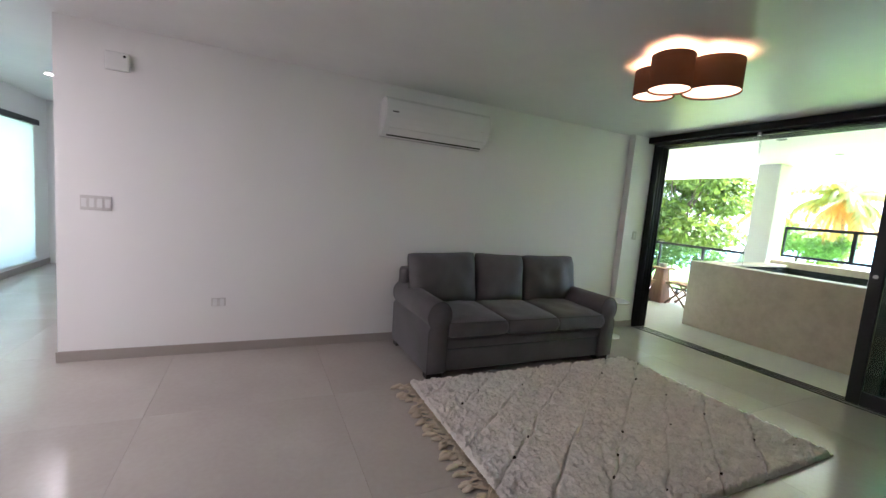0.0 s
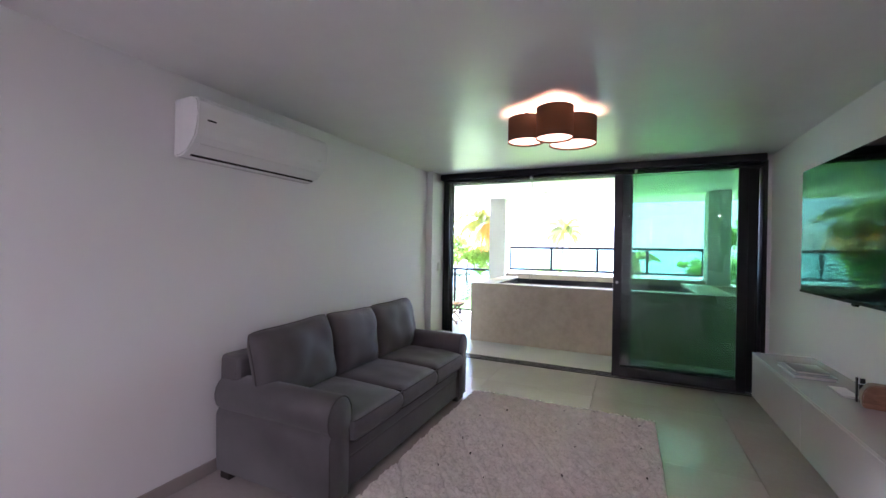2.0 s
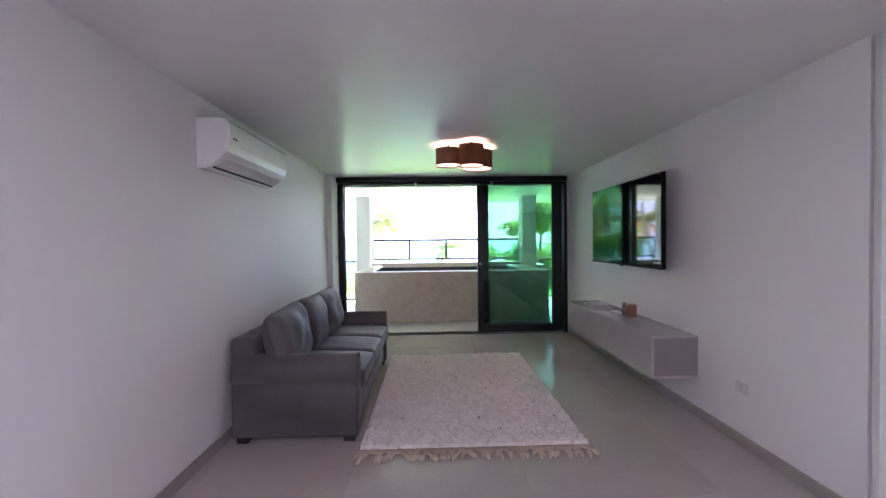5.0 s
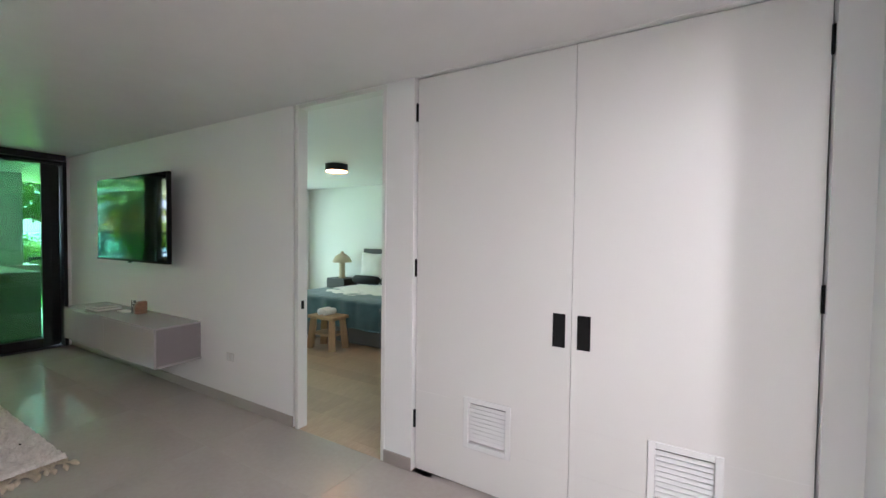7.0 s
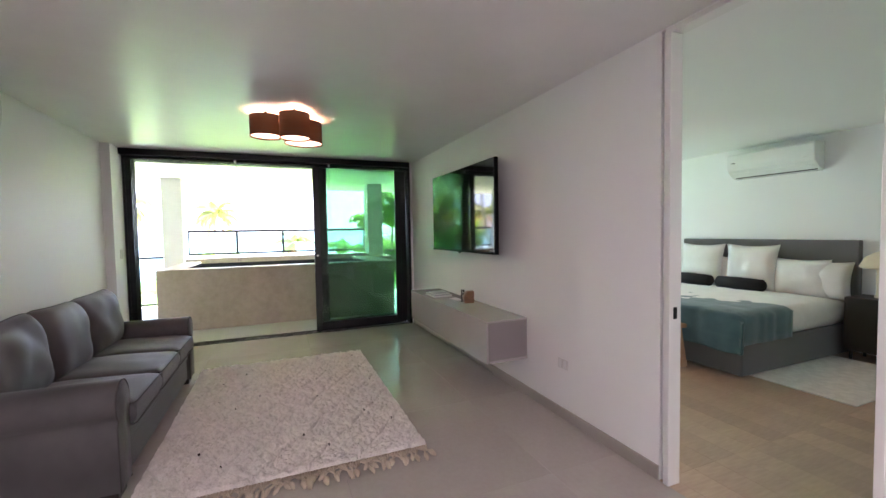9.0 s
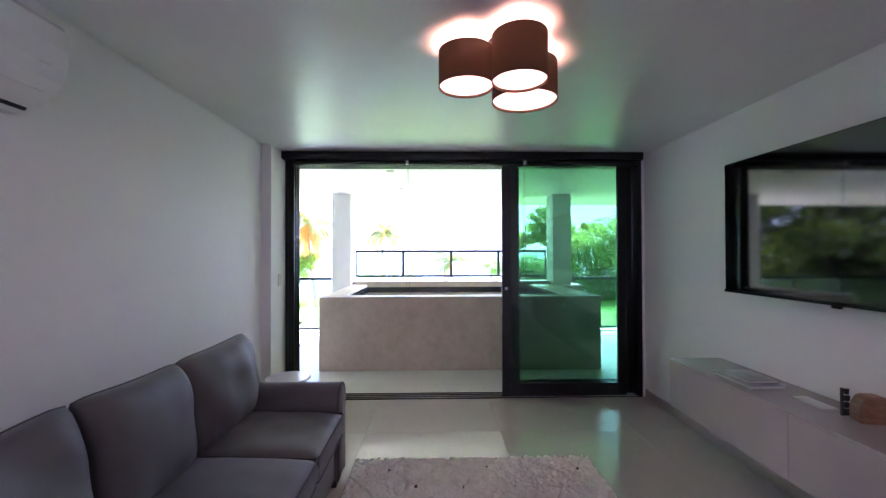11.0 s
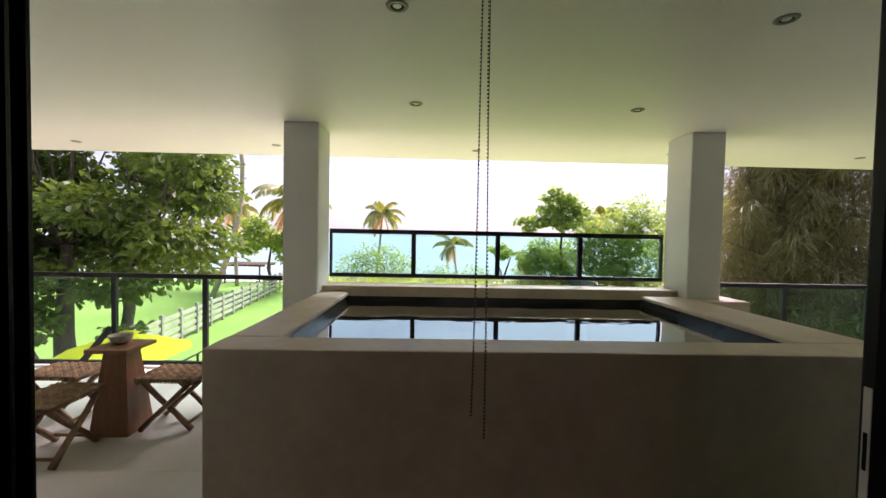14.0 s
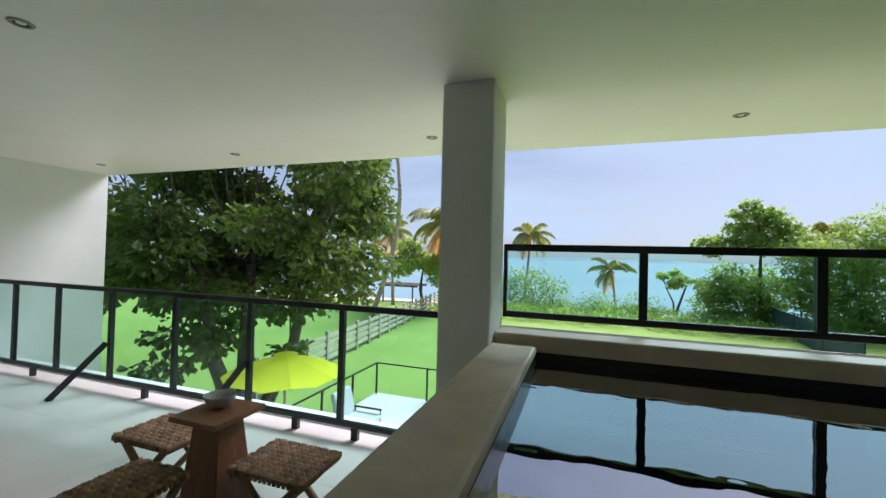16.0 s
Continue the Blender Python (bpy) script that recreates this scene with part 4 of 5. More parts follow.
add("jamb", box(-0.767, -0.735, YS - 0.085, YS + 0.006, 0, 2.668, r=0.002, seg=1), M_DOOR, dj)
add("head", box(-0.735, 0.135, YS - 0.085, YS + 0.006, 2.64, 2.668, r=0.002, seg=1), M_DOOR, dj)
add("strike_plate", box(0.1325, 0.1345, YS - 0.05, YS - 0.02, 1.0, 1.07), M_SLOT, dj, "black strike plate")

# ---- hall window ----
hw = thing("window_2", (-3.29, 6.7, 1.2), "frosted hall window with white roller cloth under a black rail", kind="structure")
add("head_rail", box(-3.235, -3.15, 5.1, 8.32, 2.22, 2.30, r=0.004), M_BLACK, hw)
add("blind_cloth", box(-3.222, -3.218, 5.15, 8.3, 0.13, 2.22), M_SHADECLOTH, hw, "white roller cloth")
add("pane", box(-3.33, -3.32, 5.2, 8.3, 0.14, 2.25), M_WINGLASS, hw)
hs_ = thing("downlight", (-2.35, 6.4, H), "small round ceiling downlight, lit; real in the hall, added fill elsewhere", "ceiling light", "downlights")
add("ring", rod((-2.35, 6.4, H - 0.006), (-2.35, 6.4, H), 0.05, n=24), M_PLASTIC, hs_)
add("lens", rod((-2.35, 6.4, H - 0.009), (-2.35, 6.4, H - 0.0062), 0.036, n=24), M_SPOTGLOW, hs_)
down_lamp("hall_downlight", (-2.35, 6.4, H - 0.012), 0.6)
# added fill: invented downlights, out of view, that brighten closet, floor and walls
for kx, ky in ((-3.6, 1.3), (-3.6, 2.6), (-2.7, 2.95)):
    k_ = thing("downlight", (kx, ky, H), "small round ceiling downlight, lit; real in the hall, added fill elsewhere", "ceiling light", "downlights")
    add("ring", rod((kx, ky, H - 0.006), (kx, ky, H), 0.05, n=24), M_PLASTIC, k_)
    add("lens", rod((kx, ky, H - 0.009), (kx, ky, H - 0.0062), 0.036, n=24), M_SPOTGLOW, k_)
    down_lamp("kitchen_fill_light", (kx, ky, H - 0.012), 2.4 if kx < -3 else 1.3)

# ---- terrace spots ----
for x, y in ((5.93, 2.83), (5.93, 0.91), (7.36, 2.80), (7.36, 0.915), (9.13, 2.1), (9.1, 4.63), (9.16, 7.15), (9.18, 9.57), (6.71, 6.0), (9.05, -0.4), (9.0, -2.83)):
    t = thing("recessed_spot", (x, y, HT), "small unlit round recessed spot in the terrace ceiling", "ceiling light", "recessed spots")
    rg = lathe([(0.034, -0.001), (0.034, -0.008), (0.052, -0.006), (0.056, -0.0005)], n=28, at=(x, y, HT))
    bmesh.ops.delete(rg, geom=[f for f in rg.faces if len(f.verts) > 4], context="FACES")
    add("ring", rg, M_SPOT, t, smooth=True)
    add("bulb", lathe([(0.0005, -0.004), (0.02, -0.004), (0.022, -0.001), (0.0005, -0.001)], n=20, at=(x, y, HT)), M_PLASTIC, t)
    add("well", rod((x, y, HT - 0.0012), (x, y, HT - 0.0004), 0.034, n=24), M_SLOT, t)


# ---- terrace furniture ----
def folding_stool(x, y, turn, label):
    t = thing("folding_stool", (x, y, 0), label, "stool", "woven folding stools", turn=turn)
    w, d_, h = 0.46, 0.36, 0.45
    rnd = random.Random(int(x * 100))
    # woven seat: cells of crossing rope
    b = box(-w / 2, w / 2, -d_ / 2, d_ / 2, h - 0.05, h - 0.022, r=0.012)
    part("seat", b, M_ROPE, t, "woven rope seat")
    cell = None
    verts, faces = [], []
    nx, ny = 13, 10
    for i in range(nx):
        for j in range(ny):
            cx, cy = -w / 2 + w * (i + 0.5) / nx, -d_ / 2 + d_ * (j + 0.5) / ny
            a = radians(45 if (i + j) % 2 else -45)
            hw_, hd_ = 0.022, 0.012
            o = len(verts)
            for px, py, pz in ((-1, -1, 0), (1, -1, 0), (1, 1, 0), (-1, 1, 0), (-0.7, 0, 1), (0.7, 0, 1)):
                u, v = px * hw_, py * hd_
                verts.append((cx + u * math.cos(a) - v * math.sin(a), cy + u * math.sin(a) + v * math.cos(a), h - 0.024 + 0.014 * pz))
            faces += [(o, o + 1, o + 5, o + 4), (o + 1, o + 2, o + 5), (o + 2, o + 3, o + 4, o + 5), (o + 3, o, o + 4)]
    for s in (-1, 1):
        for i in range(16):
            cx = -w / 2 + w * (i + 0.5) / 16
            o = len(verts)
            yy = s * d_ / 2
            verts += [(cx - 0.012, yy, h - 0.055), (cx + 0.012, yy, h - 0.055), (cx + 0.012, yy, h - 0.02), (cx - 0.012, yy, h - 0.02), (cx, yy + s * 0.012, h - 0.05), (cx, yy + s * 0.012, h - 0.025)]
            faces += [(o, o + 4, o + 5, o + 3), (o + 4, o + 1, o + 2, o + 5)]
    raw_part("weave", verts, faces, M_ROPE, t, "plaited rope strands", smooth=True, kind="stuff")
    for yy in (-d_ / 2 + 0.03, d_ / 2 - 0.03):
        for s in (-1, 1):
            pts = [(s * w * 0.42, yy, 0.012), (s * w * 0.15, yy, 0.14), (-s * w * 0.14, yy, 0.265), (-s * w * 0.42, yy, h - 0.05)]
            part("leg", tube([(p[0], p[1] + s * 0.012, p[2]) for p in pts], [0.024, 0.021, 0.021, 0.022], n=8), M_STOOLWOOD, t, smooth=True)
    for s in (-1, 1):
        part("stretcher", rod((s * w * 0.36, -d_ / 2 + 0.03, 0.06), (s * w * 0.36, d_ / 2 - 0.03, 0.06), 0.012), M_STOOLWOOD, t, smooth=True)
        part("seat_bar", rod((s * (w / 2 - 0.025), -d_ / 2 + 0.005, h - 0.055), (s * (w / 2 - 0.025), d_ / 2 - 0.005, h - 0.055), 0.016), M_STOOLWOOD, t, smooth=True)


folding_stool(7.30, 4.73, 90, "folding wooden stool with woven rope seat by the pool wall")
folding_stool(7.33, 5.66, 90, "folding wooden stool with woven rope seat behind the pedestal table")
folding_stool(6.80, 5.28, 0, "folding wooden stool with woven rope seat before the pedestal table")

tb = thing("pedestal_table", (7.19, 5.10, 0), "square red-brown wooden pedestal table with a tapering base between woven stools", "side table")
b = bmesh.new()
va = [b.verts.new((7.19 + sx * 0.15, 5.10 + sy * 0.15, 0)) for sx, sy in ((-1, -1), (1, -1), (1, 1), (-1, 1))]
vb = [b.verts.new((7.19 + sx * 0.085, 5.10 + sy * 0.085, 0.65)) for sx, sy in ((-1, -1), (1, -1), (1, 1), (-1, 1))]
b.faces.new(va), b.faces.new(vb)
for k in range(4):
    b.faces.new((va[k], va[(k + 1) % 4], vb[(k + 1) % 4], vb[k]))
bmesh.ops.bevel(b, geom=b.edges[:], offset=0.008, segments=2, affect="EDGES")
add("pedestal", b, M_WOODTABLE, tb)
add("tabletop", box(7.02, 7.36, 4.94, 5.26, 0.652, 0.682, r=0.006), M_WOODTABLE, tb)
bo = thing("bowl", (7.22, 5.13, 0.682), "small grey speckled ceramic bowl on the pedestal table", "bowl")
b = lathe([(0.03, 0.0), (0.045, 0.003), (0.07, 0.03), (0.085, 0.07), (0.082, 0.07), (0.065, 0.034), (0.0, 0.012)], n=32, at=(7.22, 5.13, 0.683))
add("shell", b, M_BOWL, bo, smooth=True)

sdt = thing("side_table", (4.18, 3.55, 0), "small round white marble-topped side table beside the grey sofa", "side table")
add("tabletop", lathe([(0.0, 0.462), (0.18, 0.462), (0.192, 0.466), (0.195, 0.474), (0.192, 0.482), (0.18, 0.485), (0.0, 0.485)], n=48, at=(4.18, 3.55, 0)), M_MARBLE, sdt)
add("column", rod((4.18, 3.55, 0.02), (4.18, 3.55, 0.462), 0.022, n=20), M_PLASTIC, sdt, smooth=True)
add("base", lathe([(0.0, 0.0), (0.13, 0.0), (0.13, 0.012), (0.03, 0.022), (0.0, 0.022)], n=36, at=(4.18, 3.55, 0)), M_PLASTIC, sdt)


def wire_chair(x, y, turn):
    t = thing("wire_chair", (x, y, 0), "low black cord lounge chair on splayed wire legs", "chair", turn=turn)
    b = None
    n = 28
    rim = []
    for k in range(n + 1):
        a = 2 * math.pi * k / n
        up = 0.5 + 0.5 * math.cos(a)
        rim.append((0.36 * math.sin(a), -0.30 * math.cos(a) + 0.02, 0.42 + 0.38 * max(0, -math.cos(a)) ** 1.4 + 0.02))
    part("rim", tube(rim, 0.009, n=6), M_RAIL, t, smooth=True)
    c = (0, -0.02, 0.30)
    for k in range(n):
        p, q = rim[k], rim[k + 1]
        m_ = ((p[0] + c[0]) / 2, (p[1] + c[1]) / 2, (p[2] + c[2]) / 2 - 0.05)
        b = tube([p, m_, c], 0.004, n=4, bm=b)
        m2 = ((p[0] + q[0]) / 2, (p[1] + q[1]) / 2, (p[2] + q[2]) / 2)
        b = tube([m2, ((m2[0] + c[0]) / 2, (m2[1] + c[1]) / 2, (m2[2] + c[2]) / 2 - 0.05), c], 0.004, n=4, bm=b)
    part("cord_shell", b, M_RAIL, t, "stretched black cords", smooth=True)
    sh = bmesh.new()
    rv = [sh.verts.new((p[0] * 0.97, p[1] * 0.97, p[2] - 0.012)) for p in rim[:-1]]
    mv = [sh.verts.new(((p[0] + c[0]) / 2, (p[1] + c[1]) / 2, (p[2] + c[2]) / 2 - 0.06)) for p in rim[:-1]]
    cv = sh.verts.new((c[0], c[1], c[2] - 0.01))
    for k in range(n):
        j = (k + 1) % n
        sh.faces.new((rv[k], rv[j], mv[j], mv[k]))
        sh.faces.new((mv[k], mv[j], cv))
    part("seat_shell", sh, M_RAIL, t, smooth=True)
    for sx in (-1, 1):
        for sy in (-1, 1):
            part("leg", tube([(sx * 0.05, sy * 0.03, 0.29), (sx * 0.27, sy * 0.27, 0.008)], 0.007, n=6), M_RAIL, t, smooth=True)
        part("leg_brace", tube([(sx * 0.2, -0.19, 0.1), (sx * 0.2, 0.19, 0.1)], 0.005, n=6), M_RAIL, t, smooth=True)


wire_chair(6.82, -1.38, 168)

# ---- bedroom ----
bw_ = thing("window_3", (5.03, -2.2, 0), "black-framed glass bedroom window wall", kind="structure")
f = box(4.98, 5.10, -4.10, -4.02, 0, 2.45)
for a, b_ in ((-2.36, -2.24), (-0.53, -0.45)):
    f = box(4.98, 5.10, a, b_, 0, 2.45, bm=f)
for a, b_ in ((-4.02, -2.36), (-2.24, -0.53)):
    f = box(4.98, 5.10, a, b_, 0, 0.1, bm=f)
    f = box(4.98, 5.10, a, b_, 2.38, 2.45, bm=f)
    add("pane", box(5.03, 5.04, a, b_, 0.1, 2.38), M_WINGLASS, bw_, "green-tinted glass pane")
add("window_frame", f, M_BLACK, bw_)
add("blind_cassette", box(4.84, 4.949, -4.2, -0.35, 2.52, 2.62, r=0.005), M_BLACK, bw_)


def bed():
    t = thing("bed", (2.0, -3.3, 0), "made-up king-size bed with grey upholstered base and white bedding", "bed")
    add("headboard", box(0.98, 3.18, -4.39, -4.29, 0.02, 1.35, r=0.015), M_BEDGREY, t, "grey upholstered headboard")
    add("bed_base", box(1.03, 2.97, -4.29, -2.26, 0.02, 0.37, r=0.015), M_BEDGREY, t)
    b = pillow(2.0, 2.02, 0.34, nx=30, ny=30, puff=0.13, pinch=0.0, seed=3, wrinkle=0.012, m=Matrix.Translation((2.0, -3.27, 0.51)))
    add("mattress", b, M_LINEN, t, "white quilted bedding", smooth=True)
    return t


bed()
for i, (x, y, w, h, z, lean, seed) in enumerate(((2.72, -4.08, 0.68, 0.66, 0.96, 74, 1), (2.02, -4.08, 0.68, 0.66, 0.96, 74, 2), (1.47, -4.12, 0.62, 0.5, 0.87, 72, 3), (1.27, -4.17, 0.6, 0.48, 0.86, 74, 4), (2.3, -4.19, 0.6, 0.48, 0.86, 74, 5))):
    t = thing("pillow", (x, y, z), "white square pillow propped against the grey headboard" if i < 2 else "white sleeping pillow propped against the grey headboard", "pillow", "white pillows")
    part("cover", pillow(w, h, 0.2, puff=0.5, pinch=0.10, seed=seed, wrinkle=0.03, m=Matrix.Rotation(radians(-lean - 10 + 180), 4, "X")), M_LINEN, t, smooth=True)
for x in (2.72, 2.03):
    t = thing("bolster", (x, -3.86, 0.75), "small black cylindrical bolster cushion in front of the white pillows", "bolster", "black bolsters")
    part("cover", lathe([(0.0, -0.31), (0.06, -0.305), (0.082, -0.28), (0.09, 0), (0.082, 0.28), (0.06, 0.305), (0.0, 0.31)], n=24, bm=None), M_BLACKFAB, t, smooth=True)
    t.rotation_euler = (0, radians(90), 0)


def throw_blanket():
    t = thing("throw_blanket", (2.0, -2.5, 0.66), "crumpled teal throw hanging over the foot of the bed", "blanket")
    nx, ny = 60, 44
    verts = []
    for i in range(nx + 1):
        for j in range(ny + 1):
            u, v = i / nx, j / ny
            x = 0.86 + u * 2.1
            s = v * 1.25            # length from the head side to the hem
            over = 0.82
            wob = 0.03 * noise.noise((u * 9, v * 5, 1)) + 0.015 * noise.noise((u * 22, v * 12, 4))
            if s < over:
                y, z = -3.02 + s + 0.05 * noise.noise((u * 3, 0, 8)), 0.672 + 0.4 * abs(wob)
            else:
                y = -2.20 + 0.02 + 0.035 * noise.noise((u * 12, s * 1.5, 2)) + 0.02 * (s - over)
                z = 0.66 - (s - over) * (1 + 0.25 * noise.noise((u * 2.5, 0, 3)))
            if x < 1.02:
                drop = (1.02 - x) * 2.0
                z -= drop
                x = 1.02 - 0.012 - 0.02 * noise.noise((v * 12, 1, 1)) - 0.02
            else:
                z = z - 0.02 * max(0, 1 - (x - 1.02) / 0.05)
            if s < over and s > over - 0.06:
                z -= 0.02 * ((s - over + 0.06) / 0.06)
            z = max(z, 0.27 + 0.05 * noise.noise((u * 5, 2, 2)))
            verts.append((x - 2.0, y + 2.5, z - 0.66))
    faces = [(i * (ny + 1) + j, (i + 1) * (ny + 1) + j, (i + 1) * (ny + 1) + j + 1, i * (ny + 1) + j + 1) for i in range(nx) for j in range(ny)]
    ob = raw_part("cloth", verts, faces, M_THROW, t, smooth=True)
    so = ob.modifiers.new("thick", "SOLIDIFY")
    so.thickness = 0.008


throw_blanket()


def oak_stool():
    x, y = 1.78, -1.98
    t = thing("oak_stool", (x, y, 0), "light oak stool with a rolled towel at the bed foot", "stool")
    add("seat", box(x - 0.25, x + 0.25, y - 0.16, y + 0.16, 0.43, 0.475, r=0.008), M_OAK, t)
    for sx in (-1, 1):
        for sy in (-1, 1):
            b = tube([(x + sx * 0.22, y + sy * 0.13, 0.0), (x + sx * 0.18, y + sy * 0.10, 0.43)], [0.068, 0.056], n=4)
            add("leg", b, M_OAK, t)
    add("shelf", box(x - 0.19, x + 0.19, y - 0.12, y + 0.12, 0.19, 0.225, r=0.004, seg=1), M_OAK, t)
    tw = thing("rolled_towel", (x + 0.02, y, 0.475), "rolled white towel lying on the oak stool", "towel")
    for dx, r in ((-0.045, 0.045), (0.05, 0.048)):
        b = lathe([(0.0, -0.1), (r * 0.9, -0.1), (r, -0.09), (r, 0.09), (r * 0.9, 0.1), (0.0, 0.1)], n=20)
        b.transform(Matrix.Translation((dx, 0, r)) @ Matrix.Rotation(radians(90), 4, "X"))
        part("roll", b, M_LINEN, tw, smooth=True)


oak_stool()


def nightstand(x, y, tall, mushroom):
    t = thing("nightstand", (x, y, 0), "dark bedside table beside the grey bed", "nightstand", "nightstands")
    add("body", box(x - 0.25, x + 0.25, y - 0.2, y + 0.2, 0.12, tall, r=0.006), M_DARKWOOD, t)
    for sx in (-1, 1):
        for sy in (-1, 1):
            add("leg", rod((x + sx * 0.2, y + sy * 0.15, 0), (x + sx * 0.2, y + sy * 0.15, 0.12), 0.015), M_DARKWOOD, t)
    l_ = thing("table_lamp", (x, y, tall), "cream plaster mushroom-shaped table lamp on a bedside table", "table lamp", "bedside lamps")
    add("base", lathe([(0.0, 0.0), (0.07, 0.0), (0.075, 0.02), (0.06, 0.04), (0.06, 0.28), (0.065, 0.34), (0.0, 0.34)], n=28, at=(x, y, tall)), M_LAMPCREAM, l_, smooth=True)
    add("shade", lathe([(0.19, 0.33), (0.2, 0.35), (0.15, 0.45), (0.08, 0.50), (0.035, 0.52), (0.03, 0.56), (0.0, 0.56), (0.0, 0.5), (0.07, 0.48), (0.14, 0.43), (0.18, 0.34)], n=32, at=(x, y, tall)), M_LAMPCREAM, l_, smooth=True)


nightstand(3.62, -4.12, 0.72, True)
nightstand(0.70, -4.12, 0.72, True)
br = thing("bedroom_rug", (1.5, -3.2, 0), "flat pale beige rug under the side of the bed", "rug")
add("rug_surface", box(0.24, 2.9, -3.95, -2.44, 0.0, 0.014, r=0.005), M_RUG, br)

# ---- outdoors ----
G = -3.2


def ground():
    nx, ny = 60, 60
    xs = [-250, -60, -20, 0] + [4 + 1.2 * k for k in range(38)] + [52, 56, 60, 70, 100, 300, 1000, 4500]
    ys = [-3000, -800, -300, -120] + [-60 + 4 * k for k in range(36)] + [120, 300, 800, 3000]
    verts, faces = [], []
    for x in xs:
        for y in ys:
            shore = 44 + 2.5 * noise.noise((y * 0.06, 0, 0)) - 0.02 * y
            z = G + 0.05 * noise.noise((x * 0.15, y * 0.15, 0))
            if x > shore:
                z = G - min(2.0, (x - shore) * 0.12)
            verts.append((x, y, z))
    m = len(ys)
    for i in range(len(xs) - 1):
        for j in range(m - 1):
            faces.append((i * m + j, (i + 1) * m + j, (i + 1) * m + j + 1, i * m + j + 1))
    ob = raw_part("ground", verts, faces, M_GRASS, smooth=True, kind="structure")
    return ob


ground()
sb = bmesh.new()
v_ = [sb.verts.new(c) for c in ((46.5, -3000, -3.42), (4500, -3000, -3.42), (4500, 3000, -3.42), (46.5, 3000, -3.42))]
sb.faces.new(v_)
part("water", sb, M_SEA, kind="structure")
# strip of sand along the shore
vs, fs = [], []
for k in range(61):
    y = -60 + k * 3.0
    c = 45.3 + 1.2 * noise.noise((y * 0.06, 0, 0)) - 0.02 * y
    vs += [(c - 1.6 + 0.5 * noise.noise((y * 0.3, 2, 0)), y, G + 0.02), (c + 2.6, y, -3.39)]
for k in range(60):
    fs.append((2 * k, 2 * k + 1, 2 * k + 3, 2 * k + 2))
raw_part("beach", vs, fs, M_SAND, kind="structure")
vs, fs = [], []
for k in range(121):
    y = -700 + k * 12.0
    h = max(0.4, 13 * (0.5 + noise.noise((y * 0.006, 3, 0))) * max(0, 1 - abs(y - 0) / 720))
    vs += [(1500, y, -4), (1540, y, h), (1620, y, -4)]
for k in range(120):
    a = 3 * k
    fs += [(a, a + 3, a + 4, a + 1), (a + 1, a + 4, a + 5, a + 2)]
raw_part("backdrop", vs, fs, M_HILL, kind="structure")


def leaves(name, centres, count, size, material, parent, seed, droop=0.3, label="", aspect=0.55, outer=0.5, broad=False):
    """Folded leaves scattered through ellipsoid clumps (x, y, z, rx, ry, rz)."""
    rg = np.random.default_rng(seed)
    w = np.array([c[3] * c[4] * c[5] for c in centres]) ** 0.75
    pick = rg.choice(len(centres), count, p=w / w.sum())
    C = np.array(centres)[pick]
    d = rg.normal(size=(count, 3))
    d /= np.linalg.norm(d, axis=1)[:, None]
    r = outer + (1 - outer) * rg.random(count) ** 0.5
    ragged = 1 + 0.22 * rg.normal(size=count)
    P = C[:, :3] + d * C[:, 3:] * (r * ragged)[:, None]
    axis = d * [1, 1, 0.3] + rg.normal(size=(count, 3)) * 0.6
    axis[:, 2] -= droop
    axis /= np.linalg.norm(axis, axis=1)[:, None]
    up = rg.normal(size=(count, 3)) * 0.45 + [0, 0, 1]
    side = np.cross(axis, up)
    side /= np.linalg.norm(side, axis=1)[:, None]
    up = np.cross(side, axis)
    L = size * (0.6 + 0.7 * rg.random(count))[:, None]
    W = L * aspect * 0.5
    o = parent.location if parent is not None else Vector((0, 0, 0))
    P = P - np.array(o)
    me = bpy.data.meshes.new(name)
    if broad:
        lift = up * W * 0.3
        V = np.stack([P, P + axis * L * 0.4 + side * W * 0.75 + lift, P + axis * L * 0.78 + side * W + lift, P + axis * L - up * L * 0.12, P + axis * L * 0.78 - side * W + lift, P + axis * L * 0.4 - side * W * 0.75 + lift], 1).reshape(-1, 3)
        F = np.arange(count * 6).reshape(-1, 6)
        tri = np.concatenate([F[:, [0, 1, 2, 3]], F[:, [0, 3, 4, 5]]])
    else:
        V = np.stack([P, P + axis * L * 0.55 + side * W + up * W * 0.35, P + axis * L, P + axis * L * 0.55 - side * W + up * W * 0.35], 1).reshape(-1, 3)
        F = np.arange(count * 4).reshape(-1, 4)
        tri = np.concatenate([F[:, [0, 1, 2]], F[:, [0, 2, 3]]])
    me.from_pydata(V.tolist(), [], tri.tolist())
    me.materials.append(material)
    ob = new(name, me)
    ob.parent = parent
    return tagged(ob, label, kind="")


